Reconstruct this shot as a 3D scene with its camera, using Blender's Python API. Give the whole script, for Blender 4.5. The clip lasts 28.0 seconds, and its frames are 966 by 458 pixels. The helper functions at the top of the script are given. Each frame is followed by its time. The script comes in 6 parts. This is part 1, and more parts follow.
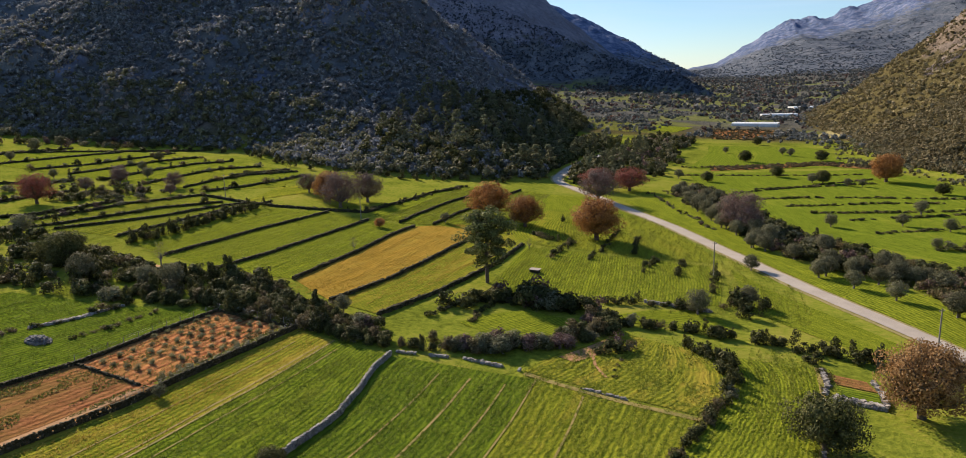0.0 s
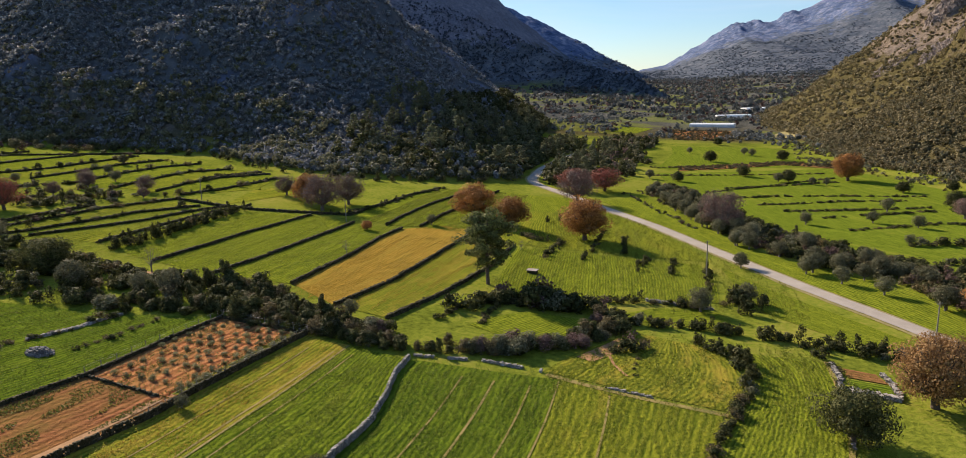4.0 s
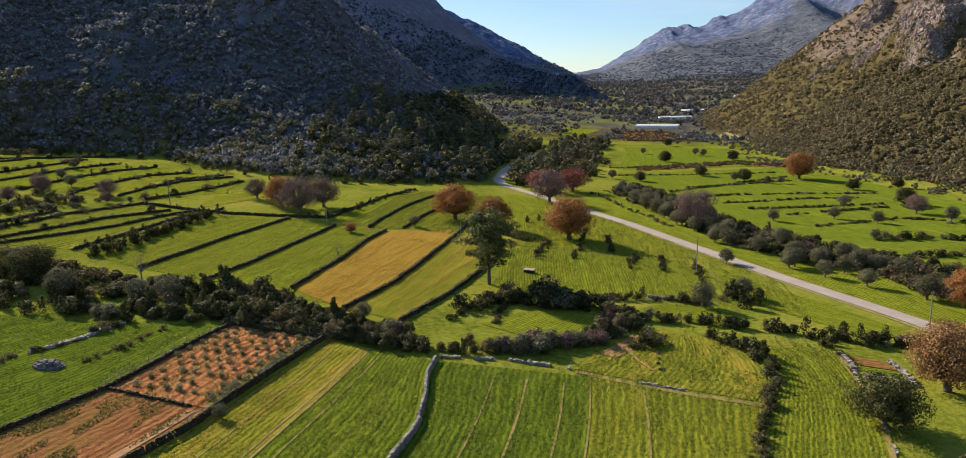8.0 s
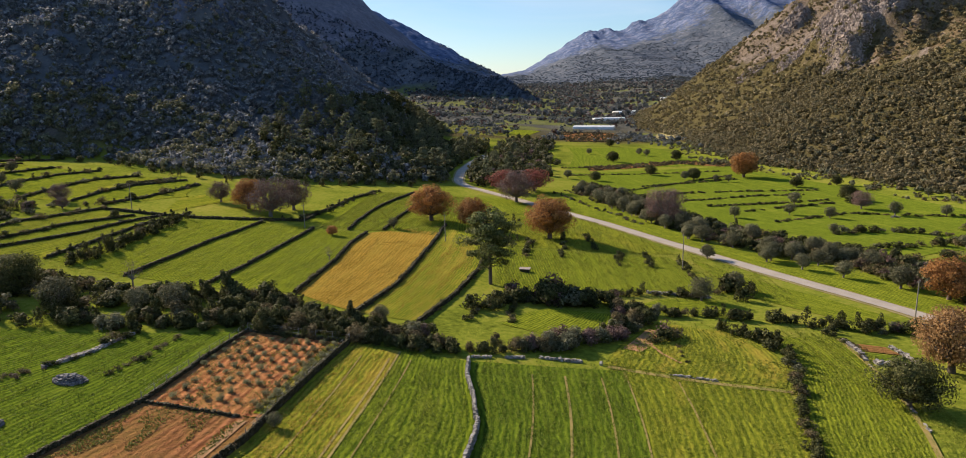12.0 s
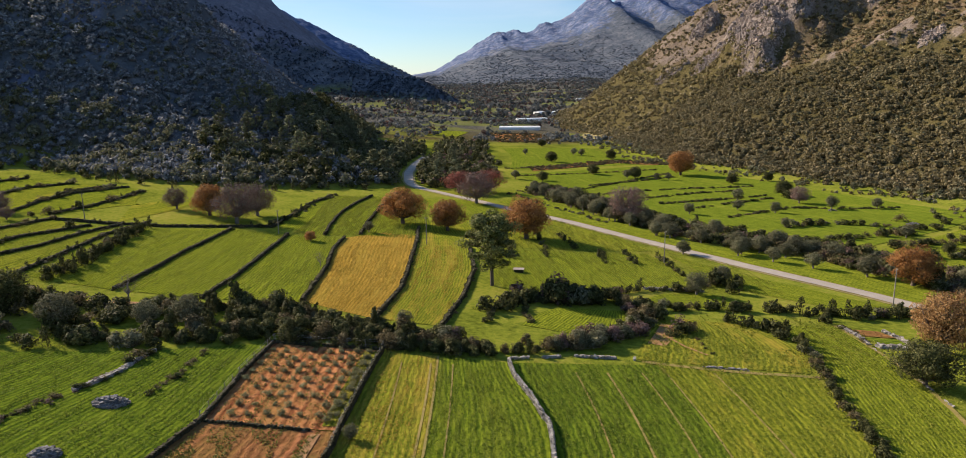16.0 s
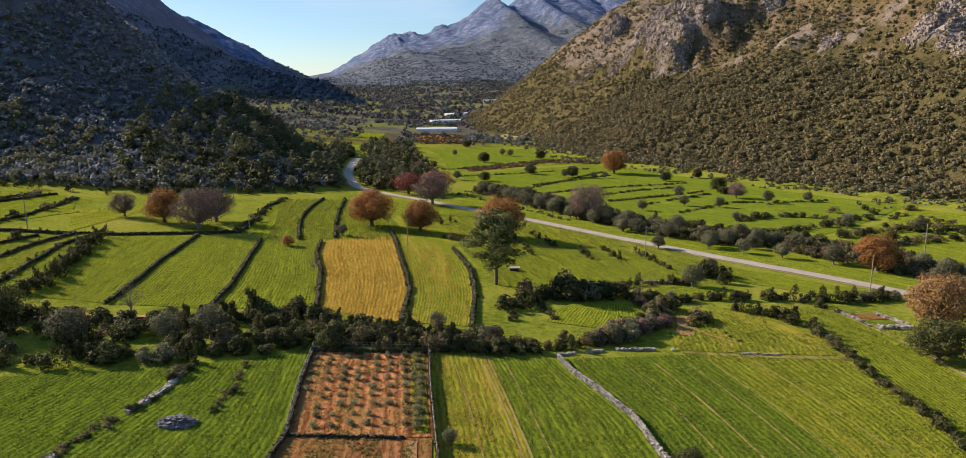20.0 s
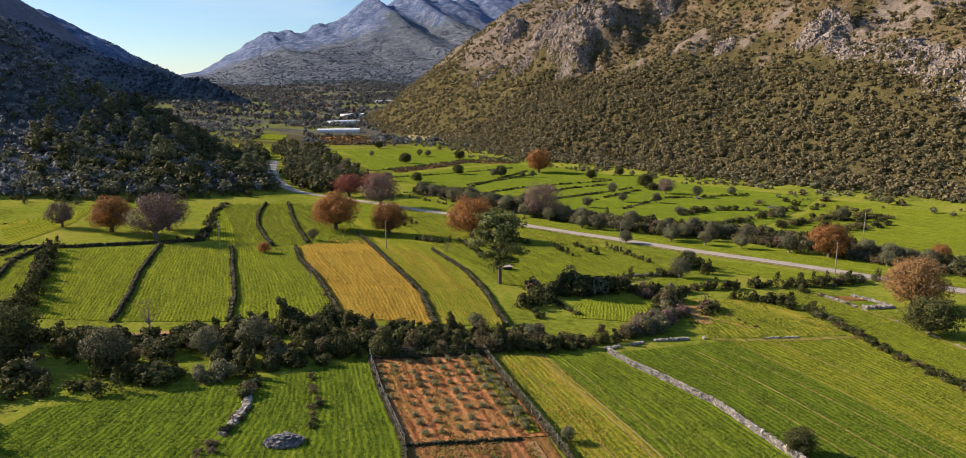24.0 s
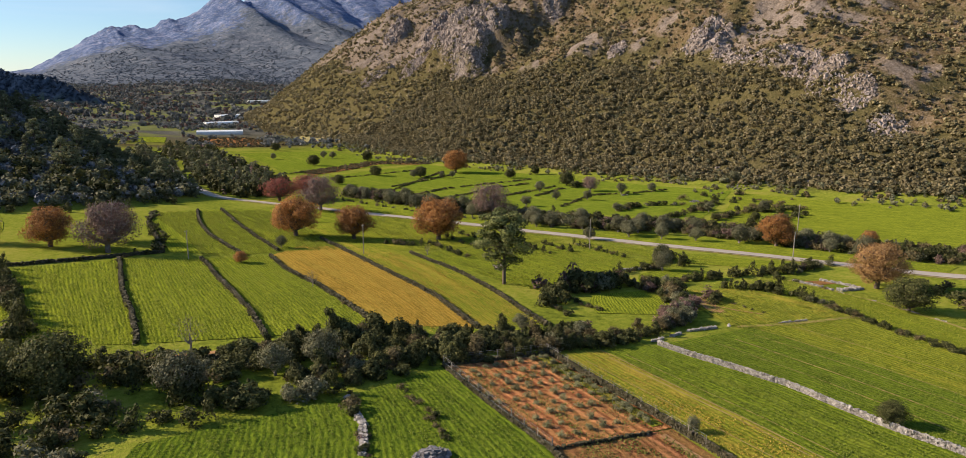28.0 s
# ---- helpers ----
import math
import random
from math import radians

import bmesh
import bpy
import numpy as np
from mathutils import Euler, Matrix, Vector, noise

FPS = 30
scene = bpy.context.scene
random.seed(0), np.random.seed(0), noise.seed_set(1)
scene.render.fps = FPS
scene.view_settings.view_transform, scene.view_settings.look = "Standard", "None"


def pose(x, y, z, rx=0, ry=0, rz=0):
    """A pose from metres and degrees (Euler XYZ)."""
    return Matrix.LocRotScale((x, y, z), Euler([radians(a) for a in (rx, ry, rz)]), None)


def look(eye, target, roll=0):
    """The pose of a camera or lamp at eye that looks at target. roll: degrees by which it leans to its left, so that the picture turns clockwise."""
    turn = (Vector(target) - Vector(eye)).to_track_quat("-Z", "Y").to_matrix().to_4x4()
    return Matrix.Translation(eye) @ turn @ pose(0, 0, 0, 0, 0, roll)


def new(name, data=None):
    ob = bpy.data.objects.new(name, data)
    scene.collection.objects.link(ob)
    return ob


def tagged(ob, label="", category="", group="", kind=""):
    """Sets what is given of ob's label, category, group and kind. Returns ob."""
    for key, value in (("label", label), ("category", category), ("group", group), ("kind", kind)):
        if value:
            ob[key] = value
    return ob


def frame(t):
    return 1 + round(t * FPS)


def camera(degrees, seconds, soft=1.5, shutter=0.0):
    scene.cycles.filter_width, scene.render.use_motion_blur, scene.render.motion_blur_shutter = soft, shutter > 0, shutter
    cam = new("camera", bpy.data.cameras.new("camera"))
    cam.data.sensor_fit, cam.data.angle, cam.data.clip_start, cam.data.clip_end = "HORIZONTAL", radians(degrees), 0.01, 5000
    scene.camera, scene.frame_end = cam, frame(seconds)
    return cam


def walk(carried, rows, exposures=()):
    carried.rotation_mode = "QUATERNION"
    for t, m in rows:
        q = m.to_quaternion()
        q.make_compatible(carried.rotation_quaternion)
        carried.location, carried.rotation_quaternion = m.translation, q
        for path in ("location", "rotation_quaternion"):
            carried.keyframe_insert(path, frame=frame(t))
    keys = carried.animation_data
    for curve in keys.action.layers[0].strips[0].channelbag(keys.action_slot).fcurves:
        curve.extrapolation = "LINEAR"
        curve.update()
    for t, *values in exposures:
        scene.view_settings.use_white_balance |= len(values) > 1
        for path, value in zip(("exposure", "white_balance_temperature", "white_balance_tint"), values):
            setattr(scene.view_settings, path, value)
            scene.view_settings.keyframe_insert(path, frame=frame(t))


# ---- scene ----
cam = camera(68.2, 28.0, soft=0.85)
PATH = [
    (0, (43.341, -132.307, 40.182), (42.723, -130.449, 39.774), -1.6),
    (3, (36.858, -133.987, 40.453), (36.329, -132.102, 40.044), -1.5),
    (6, (28.488, -135.981, 40.313), (28.075, -134.067, 39.907), -1.4),
    (8, (21.968, -137.156, 40.285), (21.644, -135.225, 39.879), -1.3),
    (11, (11.064, -138.561, 40.212), (10.89, -136.611, 39.807), -1.1),
    (14.5, (-4.073, -139.695, 40.894), (-4.037, -137.737, 40.486), -0.8),
    (17, (-16.026, -138.688, 40.98), (-15.827, -136.741, 40.572), -0.9),
    (20, (-32.053, -135.51, 40.453), (-31.638, -133.596, 40.047), -0.6),
    (24, (-55.187, -128.317, 40.471), (-54.457, -126.5, 40.064), -0.3),
    (25, (-61.011, -125.231, 40.35), (-60.198, -123.45, 39.943), -0.2),
    (28, (-79.282, -114.993, 40.39), (-78.22, -113.347, 39.984), 0.1),
]
walk(cam, [(t, look(e, g, r)) for t, e, g, r in PATH])

# ---- light ----
SUN_AZ, SUN_EL = -52.0, 27.5       # from +y, clockwise; height
world = bpy.data.worlds.new("world")
scene.world = world
world.use_nodes = True
wn = world.node_tree
sky = wn.nodes.new("ShaderNodeTexSky")
sky.sky_type = "NISHITA"
sky.sun_disc = False
sky.sun_elevation, sky.sun_rotation = radians(SUN_EL), radians(SUN_AZ)
sky.dust_density, sky.ozone_density, sky.altitude = 0.12, 4.5, 600
# thin high cloud in soft streaks
wc = wn.nodes.new("ShaderNodeTexCoord")
wm = wn.nodes.new("ShaderNodeMapping")
wm.inputs["Scale"].default_value = (1.6, 1.6, 7.0)
wn.links.new(wc.outputs["Generated"], wm.inputs["Vector"])
wz = wn.nodes.new("ShaderNodeTexNoise")
wz.inputs["Scale"].default_value, wz.inputs["Detail"].default_value, wz.inputs["Roughness"].default_value, wz.inputs["Distortion"].default_value = 1.7, 5, 0.55, 0.6
wn.links.new(wm.outputs[0], wz.inputs["Vector"])
wr = wn.nodes.new("ShaderNodeMapRange")
wr.inputs["From Min"].default_value, wr.inputs["From Max"].default_value, wr.inputs["To Max"].default_value = 0.40, 0.75, 0.55
wn.links.new(wz.outputs["Fac"], wr.inputs["Value"])
wx = wn.nodes.new("ShaderNodeMix")
wx.data_type = "RGBA"
wn.links.new(wr.outputs[0], wx.inputs[0]), wn.links.new(sky.outputs[0], wx.inputs[6])
wx.inputs[7].default_value = (6.2, 7.0, 7.6, 1)
# paler towards the horizon, deeper blue overhead
we = wn.nodes.new("ShaderNodeSeparateXYZ")
wn.links.new(wc.outputs["Generated"], we.inputs[0])
wg = wn.nodes.new("ShaderNodeValToRGB")
for el, (pos, c) in zip(wg.color_ramp.elements, ((0.22, (0.80, 0.82, 0.86, 1)), (0.60, (0.70, 0.86, 1.0, 1)))):
    el.position, el.color = pos, c
wn.links.new(we.outputs[2], wg.inputs[0])
wt = wn.nodes.new("ShaderNodeMix")
wt.data_type, wt.blend_type = "RGBA", "MULTIPLY"
wt.inputs[0].default_value = 1.0
wn.links.new(wx.outputs[2], wt.inputs[6]), wn.links.new(wg.outputs[0], wt.inputs[7])
wn.links.new(wt.outputs[2], wn.nodes["Background"].inputs[0])
wn.nodes["Background"].inputs[1].default_value = 0.076
sun = new("sun", bpy.data.lights.new("sun", "SUN"))
sun.data.energy, sun.data.angle, sun.data.color = 5.0, radians(0.6), (1.0, 0.825, 0.635)
sd = Vector((math.sin(radians(SUN_AZ)) * math.cos(radians(SUN_EL)), math.cos(radians(SUN_AZ)) * math.cos(radians(SUN_EL)), math.sin(radians(SUN_EL))))
sun.matrix_world = look(sd * 300, (0, 0, 0))
scene.view_settings.exposure = 1.0

rng = np.random.default_rng(7)


# ---- heights ----
def smooth(a, b, v):
    u = np.clip((v - a) / (b - a), 0, 1)
    return u * u * (3 - 2 * u)


def vnoise(x, y, seed=0):
    """Smooth value noise in 0..1 on a unit lattice."""
    xi, yi = np.floor(x), np.floor(y)
    u, v = x - xi, y - yi
    u, v = u * u * (3 - 2 * u), v * v * (3 - 2 * v)

    def h(a, b):
        s = np.sin(a * 127.1 + b * 311.7 + seed * 74.7) * 43758.5453
        return s - np.floor(s)
    return (h(xi, yi) * (1 - u) + h(xi + 1, yi) * u) * (1 - v) + (h(xi, yi + 1) * (1 - u) + h(xi + 1, yi + 1) * u) * v


def fbm(x, y, octaves=4, seed=0):
    s, a, n = 0, 0.5, 0
    for i in range(octaves):
        s, n, a = s + a * vnoise(x * 2 ** i, y * 2 ** i, seed + i), n + a, a * 0.5
    return s / n - 0.5


HILL_APRON = [(-1500, 90), (-554, 121), (-307, 141), (-238, 152), (-174, 162), (-133, 139.5), (-90.5, 128.6), (-63, 135.3), (-33.6, 149), (-22.5, 163),
              (-30.5, 203.5), (-34, 240), (-40, 284), (-46, 330), (-52, 400), (-62, 500), (-110, 640), (-250, 800), (-1500, 1000)]
HILL_NEAR = [(-1500, 118), (-547, 136), (-305, 155), (-213, 167), (-150, 170), (-91, 169), (-57, 177), (-44, 196),
             (-40, 240), (-44, 284), (-50, 330), (-57, 400), (-68, 500), (-116, 640), (-256, 800), (-1500, 1000)]
# the last two points are an unseen peak, added to keep sun off the toe
MID_RIDGE = [(63, 1016, -8), (-31, 1179, 44), (-112, 1350, 58), (-235, 1430, 102), (-317, 1480, 143), (-484, 1500, 213), (-700, 1650, 320), (-980, 1850, 690), (-1400, 2000, 800)]   # crest of the farther shaded hill
BACK_RIDGE = [(-60, 2200, 34), (-265, 2600, 82), (-613, 2620, 328), (-1100, 2700, 680)]   # and of the one behind it
RIDGE_X = [-900, -343, -181, 13, 60, 208, 254, 408, 629, 750, 804, 870, 986, 1060, 1130, 1216, 1330, 1480, 1850, 3000]   # the far mountain's crest
RIDGE_H = [0, 10, 30, 88, 110, 205, 235, 305, 322, 350, 378, 425, 490, 545, 500, 530, 600, 545, 560, 620]
HILL_RIGHT = [(300, -700), (219, -58), (200, 3), (184, 44.5), (171, 113), (161.6, 159), (146.4, 219), (126, 268), (124, 300), (126, 400),
              (125, 505), (117, 581), (120, 680), (150, 800), (228, 950), (335, 1150), (400, 1400), (2500, 1600), (2500, -700)]


def inside_depth(x, y, poly):
    """How far points lie inside a closed outline (0 outside)."""
    d, inn = np.full(x.shape, 1e9), np.zeros(x.shape, bool)
    for (ax, ay), (bx, by) in zip(poly, poly[1:] + poly[:1]):
        ex, ey = bx - ax, by - ay
        t = np.clip(((x - ax) * ex + (y - ay) * ey) / (ex * ex + ey * ey), 0, 1)
        d = np.minimum(d, np.hypot(x - ax - t * ex, y - ay - t * ey))
        if ey:
            inn ^= ((ay > y) != (by > y)) & (x < ax + (y - ay) * ex / ey)
    return np.where(inn, d, 0.0)


def floor_z(x, y):
    fy = -0.022 * np.clip(y, -400, 150) - 0.003 * np.clip(y - 150, 0, 420) + 0.02 * np.clip(y - 570, 0, 1300)
    fx = np.where(x < 0, -0.07 * np.maximum(x, -400), -4.6 * (1 - np.exp(-np.maximum(x, 0) * 0.07 / 4.6)))
    return fy + fx + 0.05 * np.clip(x - 140, 0, 120)


SPOTS = [(286, 196, 16, 9), (276, 174, 8, 3), (273, 160, 9, 3), (270, 146, 9, 3.5), (268, 130, 11, 4), (262, 112, 11, 4), (256, 95, 11, 3.5), (250, 76, 10, 3), (241, 54, 9, 2.5), (275, 264, 7, 4), (312, 381, 10, 5), (284, 521, 24, 15), (256, 506, 12, 6),
         (308, 492, 20, 11), (262, 583, 14, 8), (325, 450, 13, 6), (238, 398, 17, 5), (246, 420, 20, 6), (243, 440, 15, 5), (262, 405, 18, 5), (232, 380, 10, 3), (224, 470, 14, 4), (210, 520, 16, 4), (333, 163, 8, 4), (-270, 182, 15, 11), (-232, 186, 8, 6), (-353, 200, 13, 8), (-316, 196, 10, 6), (-196, 278, 15, 8), (-178, 284, 12, 8), (-254, 250, 12, 6), (-330, 260, 14, 7), (-290, 300, 16, 8)]


CLIFFS = [(98, 15, 352, 470, 9), (112, 11, 360, 458, 8), (126, 8, 350, 500, 10), (112, 9, 178, 222, 7), (70, 5, 60, 175, 5)]   # depth in the sunlit hill, rise, from y, to y, run


def crag_mask(x, y):
    """Where bare rock breaks through the slopes."""
    n = fbm(x / 30, y / 30, 5, 91) + 0.5
    m = 0.62 * smooth(0.585, 0.66, n)
    ragged = 0.9 * fbm(x / 9, y / 9, 3, 51)
    for sx, sy, rad, _ in SPOTS:
        near = (np.abs(x - sx) < 2 * rad) & (np.abs(y - sy) < 2 * rad)
        if near.any():
            m[near] = np.maximum(m[near], 1 - smooth(0.75, 1.05, np.hypot(x[near] - sx, y[near] - sy) / rad + ragged[near]))
    return m


def crag_line(y):
    """Depth in the sunlit hill at which the dense scrub ends."""
    return np.interp(y, [-120, -60, 0, 54, 100, 160, 200, 300, 400, 500, 700, 900], [26, 34, 44, 55, 82, 106, 120, 126, 104, 100, 92, 80])


def ridge_depth(x, y, crest, slope):
    """Height of a ridge whose flanks fall off from a crest line of given heights, above the floor."""
    h = np.full(x.shape, -1e9)
    for (ax, ay, az), (bx, by, bz) in zip(crest, crest[1:]):
        ex, ey = bx - ax, by - ay
        t = np.clip(((x - ax) * ex + (y - ay) * ey) / (ex * ex + ey * ey), 0, 1)
        h = np.maximum(h, az + (bz - az) * t - slope * np.hypot(x - ax - t * ex, y - ay - t * ey))
    return np.maximum(h - floor_z(x, y), 0)


def hills(x, y):
    """The height that the hills add, and the depth within each."""
    x, y = np.asarray(x, float), np.asarray(y, float)
    a = inside_depth(x, y, HILL_NEAR)
    apron = inside_depth(x, y, HILL_APRON)
    r = inside_depth(x, y, HILL_RIGHT)
    front = 4480 - y
    crest = np.interp(x, RIDGE_X, RIDGE_H)
    m = np.clip(1 - np.abs(front) / np.where(front > 0, 2750, 1500), 0, 1)
    rough = fbm(x / 90, y / 90, 5, 3)
    fine = fbm(x / 22, y / 22, 4, 9)
    ha = 0.26 * np.minimum(apron, 34) + np.interp(x, [-215, -172, -133, -90], [0.59, 0.60, 0.47, 0.385]) * np.clip(a, 0, 420) + (rough * 0.32 + fine * 0.12) * np.minimum(a, 110)
    b = np.maximum(ridge_depth(x, y, MID_RIDGE, 0.80), ridge_depth(x, y, BACK_RIDGE, 0.50))
    hb = b + (rough * 0.30 + fine * 0.10) * np.minimum(b, 120)
    big = fbm(x / 420, y / 420, 5, 21)
    hm = crest * m ** 1.9 * (1 + 0.5 * big * (1 - m)) + (0.30 * big + 0.16 * rough) * 90 * m * (1.15 - m) + 16 * fbm(x / 60, y / 60, 3, 13) * m
    spur = 1 - 2 * np.abs(fbm(x / 260 + y / 2600, y / 1500, 3, 77) * 1.6)
    hm = hm + (150 * (spur - 0.5) * m * m * (1.12 - m) + 60 * fbm(x / 75, y / 260, 4, 78) * m * m * m + 24 * fbm(x / 40, y / 400, 2, 79) * m ** 8) * (crest / 320)
    m = m * 900
    crags = crag_mask(x, y)
    lift = np.zeros_like(x)
    ragged = 0.7 * fbm(x / 9, y / 9, 3, 51)
    for sx, sy, rad, up in SPOTS:
        near = (np.abs(x - sx) < 2 * rad) & (np.abs(y - sy) < 2 * rad)
        if near.any():
            lift[near] = np.maximum(lift[near], up * (1 - smooth(0.6, 1.1, np.hypot(x[near] - sx, y[near] - sy) / rad + ragged[near])))
    flutes = crags * (0.6 + 4.5 * np.abs(fbm(x / 16, y / 16, 4, 55))) + lift * (0.45 + 2.6 * np.abs(fbm(x / 13, y / 13, 4, 56)))
    ha = ha + flutes * smooth(8, 40, a)
    broken = 9 * fbm(x / 17, y / 17, 4, 101) + 4 * np.abs(fbm(x / 6, y / 6, 3, 102))
    cliff = np.zeros_like(x)
    for foot, rise, y0, y1, run in CLIFFS:
        cliff = cliff + rise * smooth(0, run, r - foot + broken) * smooth(y0, y0 + 48, y + 2 * broken) * (1 - smooth(y1 - 30, y1, y + 2 * broken))
    steep = 0.52 + 0.16 * smooth(350, 650, y)
    hr = 0.2 * np.minimum(r, 20) + steep * np.clip(r - 20, 0, 700) + (rough * 0.30 + fine * 0.10) * np.minimum(r, 160) + flutes * smooth(45, 110, r) + cliff
    return np.maximum.reduce([ha, hb, hm, hr, np.zeros_like(x)]), apron, b, m, r


def ground_z(x, y):
    x, y = np.asarray(x, float), np.asarray(y, float)
    h = hills(x, y)[0]
    return floor_z(x, y) + h + 0.35 * fbm(x / 14, y / 14, 3, 2)


def gz(x, y):
    if y < 110 and x < 160:
        X, Y = np.array([float(x)]), np.array([float(y)])
        return float((floor_z(X, Y) + 0.35 * fbm(X / 14, Y / 14, 3, 2))[0])
    return float(ground_z(np.array([float(x)]), np.array([float(y)]))[0])


# ---- meshes ----
def tri_mesh(name, V, F, mat=None, uv=None, shade=False):
    """A mesh from arrays of vertices and triangles."""
    me = bpy.data.meshes.new(name)
    V, F = np.asarray(V, np.float32), np.asarray(F, np.int32)
    me.vertices.add(len(V)), me.loops.add(F.size), me.polygons.add(len(F))
    me.vertices.foreach_set("co", V.ravel())
    me.loops.foreach_set("vertex_index", F.ravel())
    me.polygons.foreach_set("loop_start", np.arange(0, F.size, F.shape[1], dtype=np.int32))
    if uv is not None:
        layer = me.uv_layers.new(name="UVMap")
        layer.data.foreach_set("uv", np.asarray(uv, np.float32)[F.ravel()].ravel())
    me.polygons.foreach_set("use_smooth", np.full(len(F), shade))
    me.update(calc_edges=True)
    me.validate()
    if mat:
        me.materials.append(mat)
    return me


def part(name, me, parent, label="", m=None):
    ob = new(name, me)
    ob.parent = parent
    if m is not None:
        ob.matrix_basis = m
    if label:
        tagged(ob, label)
    return ob


def merge(chunks):
    """Join (V, F) pairs."""
    Vs, Fs, k = [], [], 0
    for V, F in chunks:
        Vs.append(V), Fs.append(F + k)
        k += len(V)
    return np.concatenate(Vs), np.concatenate(Fs)


def stamp(V, F, x, y, z, s, rot, squash=1.0):
    """Copies of one little mesh at many places, joined."""
    n = len(x)
    c, q = np.cos(rot)[:, None], np.sin(rot)[:, None]
    X = (V[None, :, 0] * c - V[None, :, 1] * q) * s[:, None] + x[:, None]
    Y = (V[None, :, 0] * q + V[None, :, 1] * c) * s[:, None] + y[:, None]
    Z = V[None, :, 2] * (s * squash)[:, None] + z[:, None]
    VV = np.stack([X, Y, Z], -1).reshape(-1, 3)
    FF = (F[None] + (np.arange(n) * len(V))[:, None, None]).reshape(-1, F.shape[1])
    return VV, FF


def leaf_tris(c, size, r, out=None):
    """One small triangle about each centre, turned at random or roughly facing outwards."""
    n = len(c)
    a = r.normal(size=(n, 3))
    if out is not None:
        face = out + r.normal(0, 0.42, (n, 3))
        a = np.cross(face, a)
    a /= np.linalg.norm(a, axis=1)[:, None]
    b = np.cross(a, r.normal(size=(n, 3)) if out is None else face)
    b /= np.linalg.norm(b, axis=1)[:, None]
    s = size * r.uniform(0.6, 1.35, n)[:, None]
    V = np.stack([c + a * s, c - a * s * 0.6 + b * s * 0.8, c - a * s * 0.6 - b * s * 0.8], 1).reshape(-1, 3)
    return V, np.arange(3 * n).reshape(-1, 3)


def limb(p, q, r0, r1, sides=6):
    """A tapered, closed limb from p to q."""
    p, q = np.asarray(p, float), np.asarray(q, float)
    d = (q - p) / (np.linalg.norm(q - p) + 1e-9)
    u = np.cross(d, (0.3, 0.2, 1) if abs(d[2]) < 0.9 else (1, 0.1, 0))
    u /= np.linalg.norm(u)
    v = np.cross(d, u)
    a = np.arange(sides) * 2 * np.pi / sides
    ring = np.cos(a)[:, None] * u + np.sin(a)[:, None] * v
    V = np.concatenate([p + ring * r0, q + ring * r1, [q + d * r1]])
    F = []
    for i in range(sides):
        j = (i + 1) % sides
        F += [(i, j, sides + j), (i, sides + j, sides + i), (sides + i, sides + j, 2 * sides)]
    return V, np.array(F)


# ---- materials ----
def nodes(name):
    m = bpy.data.materials.new(name)
    m.use_nodes = True
    t = m.node_tree
    return m, t, t.nodes["Principled BSDF"]


def ramp(t, fac, stops):
    n = t.nodes.new("ShaderNodeValToRGB")
    e = n.color_ramp.elements
    while len(e) < len(stops):
        e.new(0.5)
    for el, (p, c) in zip(e, stops):
        el.position, el.color = p, (*c, 1)
    t.links.new(fac, n.inputs[0])
    return n.outputs[0]


def tex(t, co, scale, detail=4, rough=0.6, dist=0.0):
    n = t.nodes.new("ShaderNodeTexNoise")
    n.inputs["Scale"].default_value, n.inputs["Detail"].default_value = scale, detail
    n.inputs["Roughness"].default_value, n.inputs["Distortion"].default_value = rough, dist
    t.links.new(co, n.inputs["Vector"])
    return n.outputs["Fac"]


def mixc(t, fac, a, b, mode="MIX"):
    n = t.nodes.new("ShaderNodeMix")
    n.data_type, n.blend_type = "RGBA", mode
    for key, val in ((0, fac), (6, a), (7, b)):
        if isinstance(val, (tuple, float, int)):
            n.inputs[key].default_value = (*val, 1) if isinstance(val, tuple) else val
        else:
            t.links.new(val, n.inputs[key])
    return n.outputs[2]


def calc(t, op, a, b=0.0):
    n = t.nodes.new("ShaderNodeMath")
    n.operation = op
    for i, val in enumerate((a, b)):
        if isinstance(val, (float, int)):
            n.inputs[i].default_value = val
        else:
            t.links.new(val, n.inputs[i])
    return n.outputs[0]


def position(t):
    return t.nodes.new("ShaderNodeNewGeometry").outputs["Position"]


def bump(t, bs, height, dist, strength=1.0):
    n = t.nodes.new("ShaderNodeBump")
    n.inputs["Distance"].default_value, n.inputs["Strength"].default_value = dist, strength
    t.links.new(height, n.inputs["Height"])
    t.links.new(n.outputs[0], bs.inputs["Normal"])


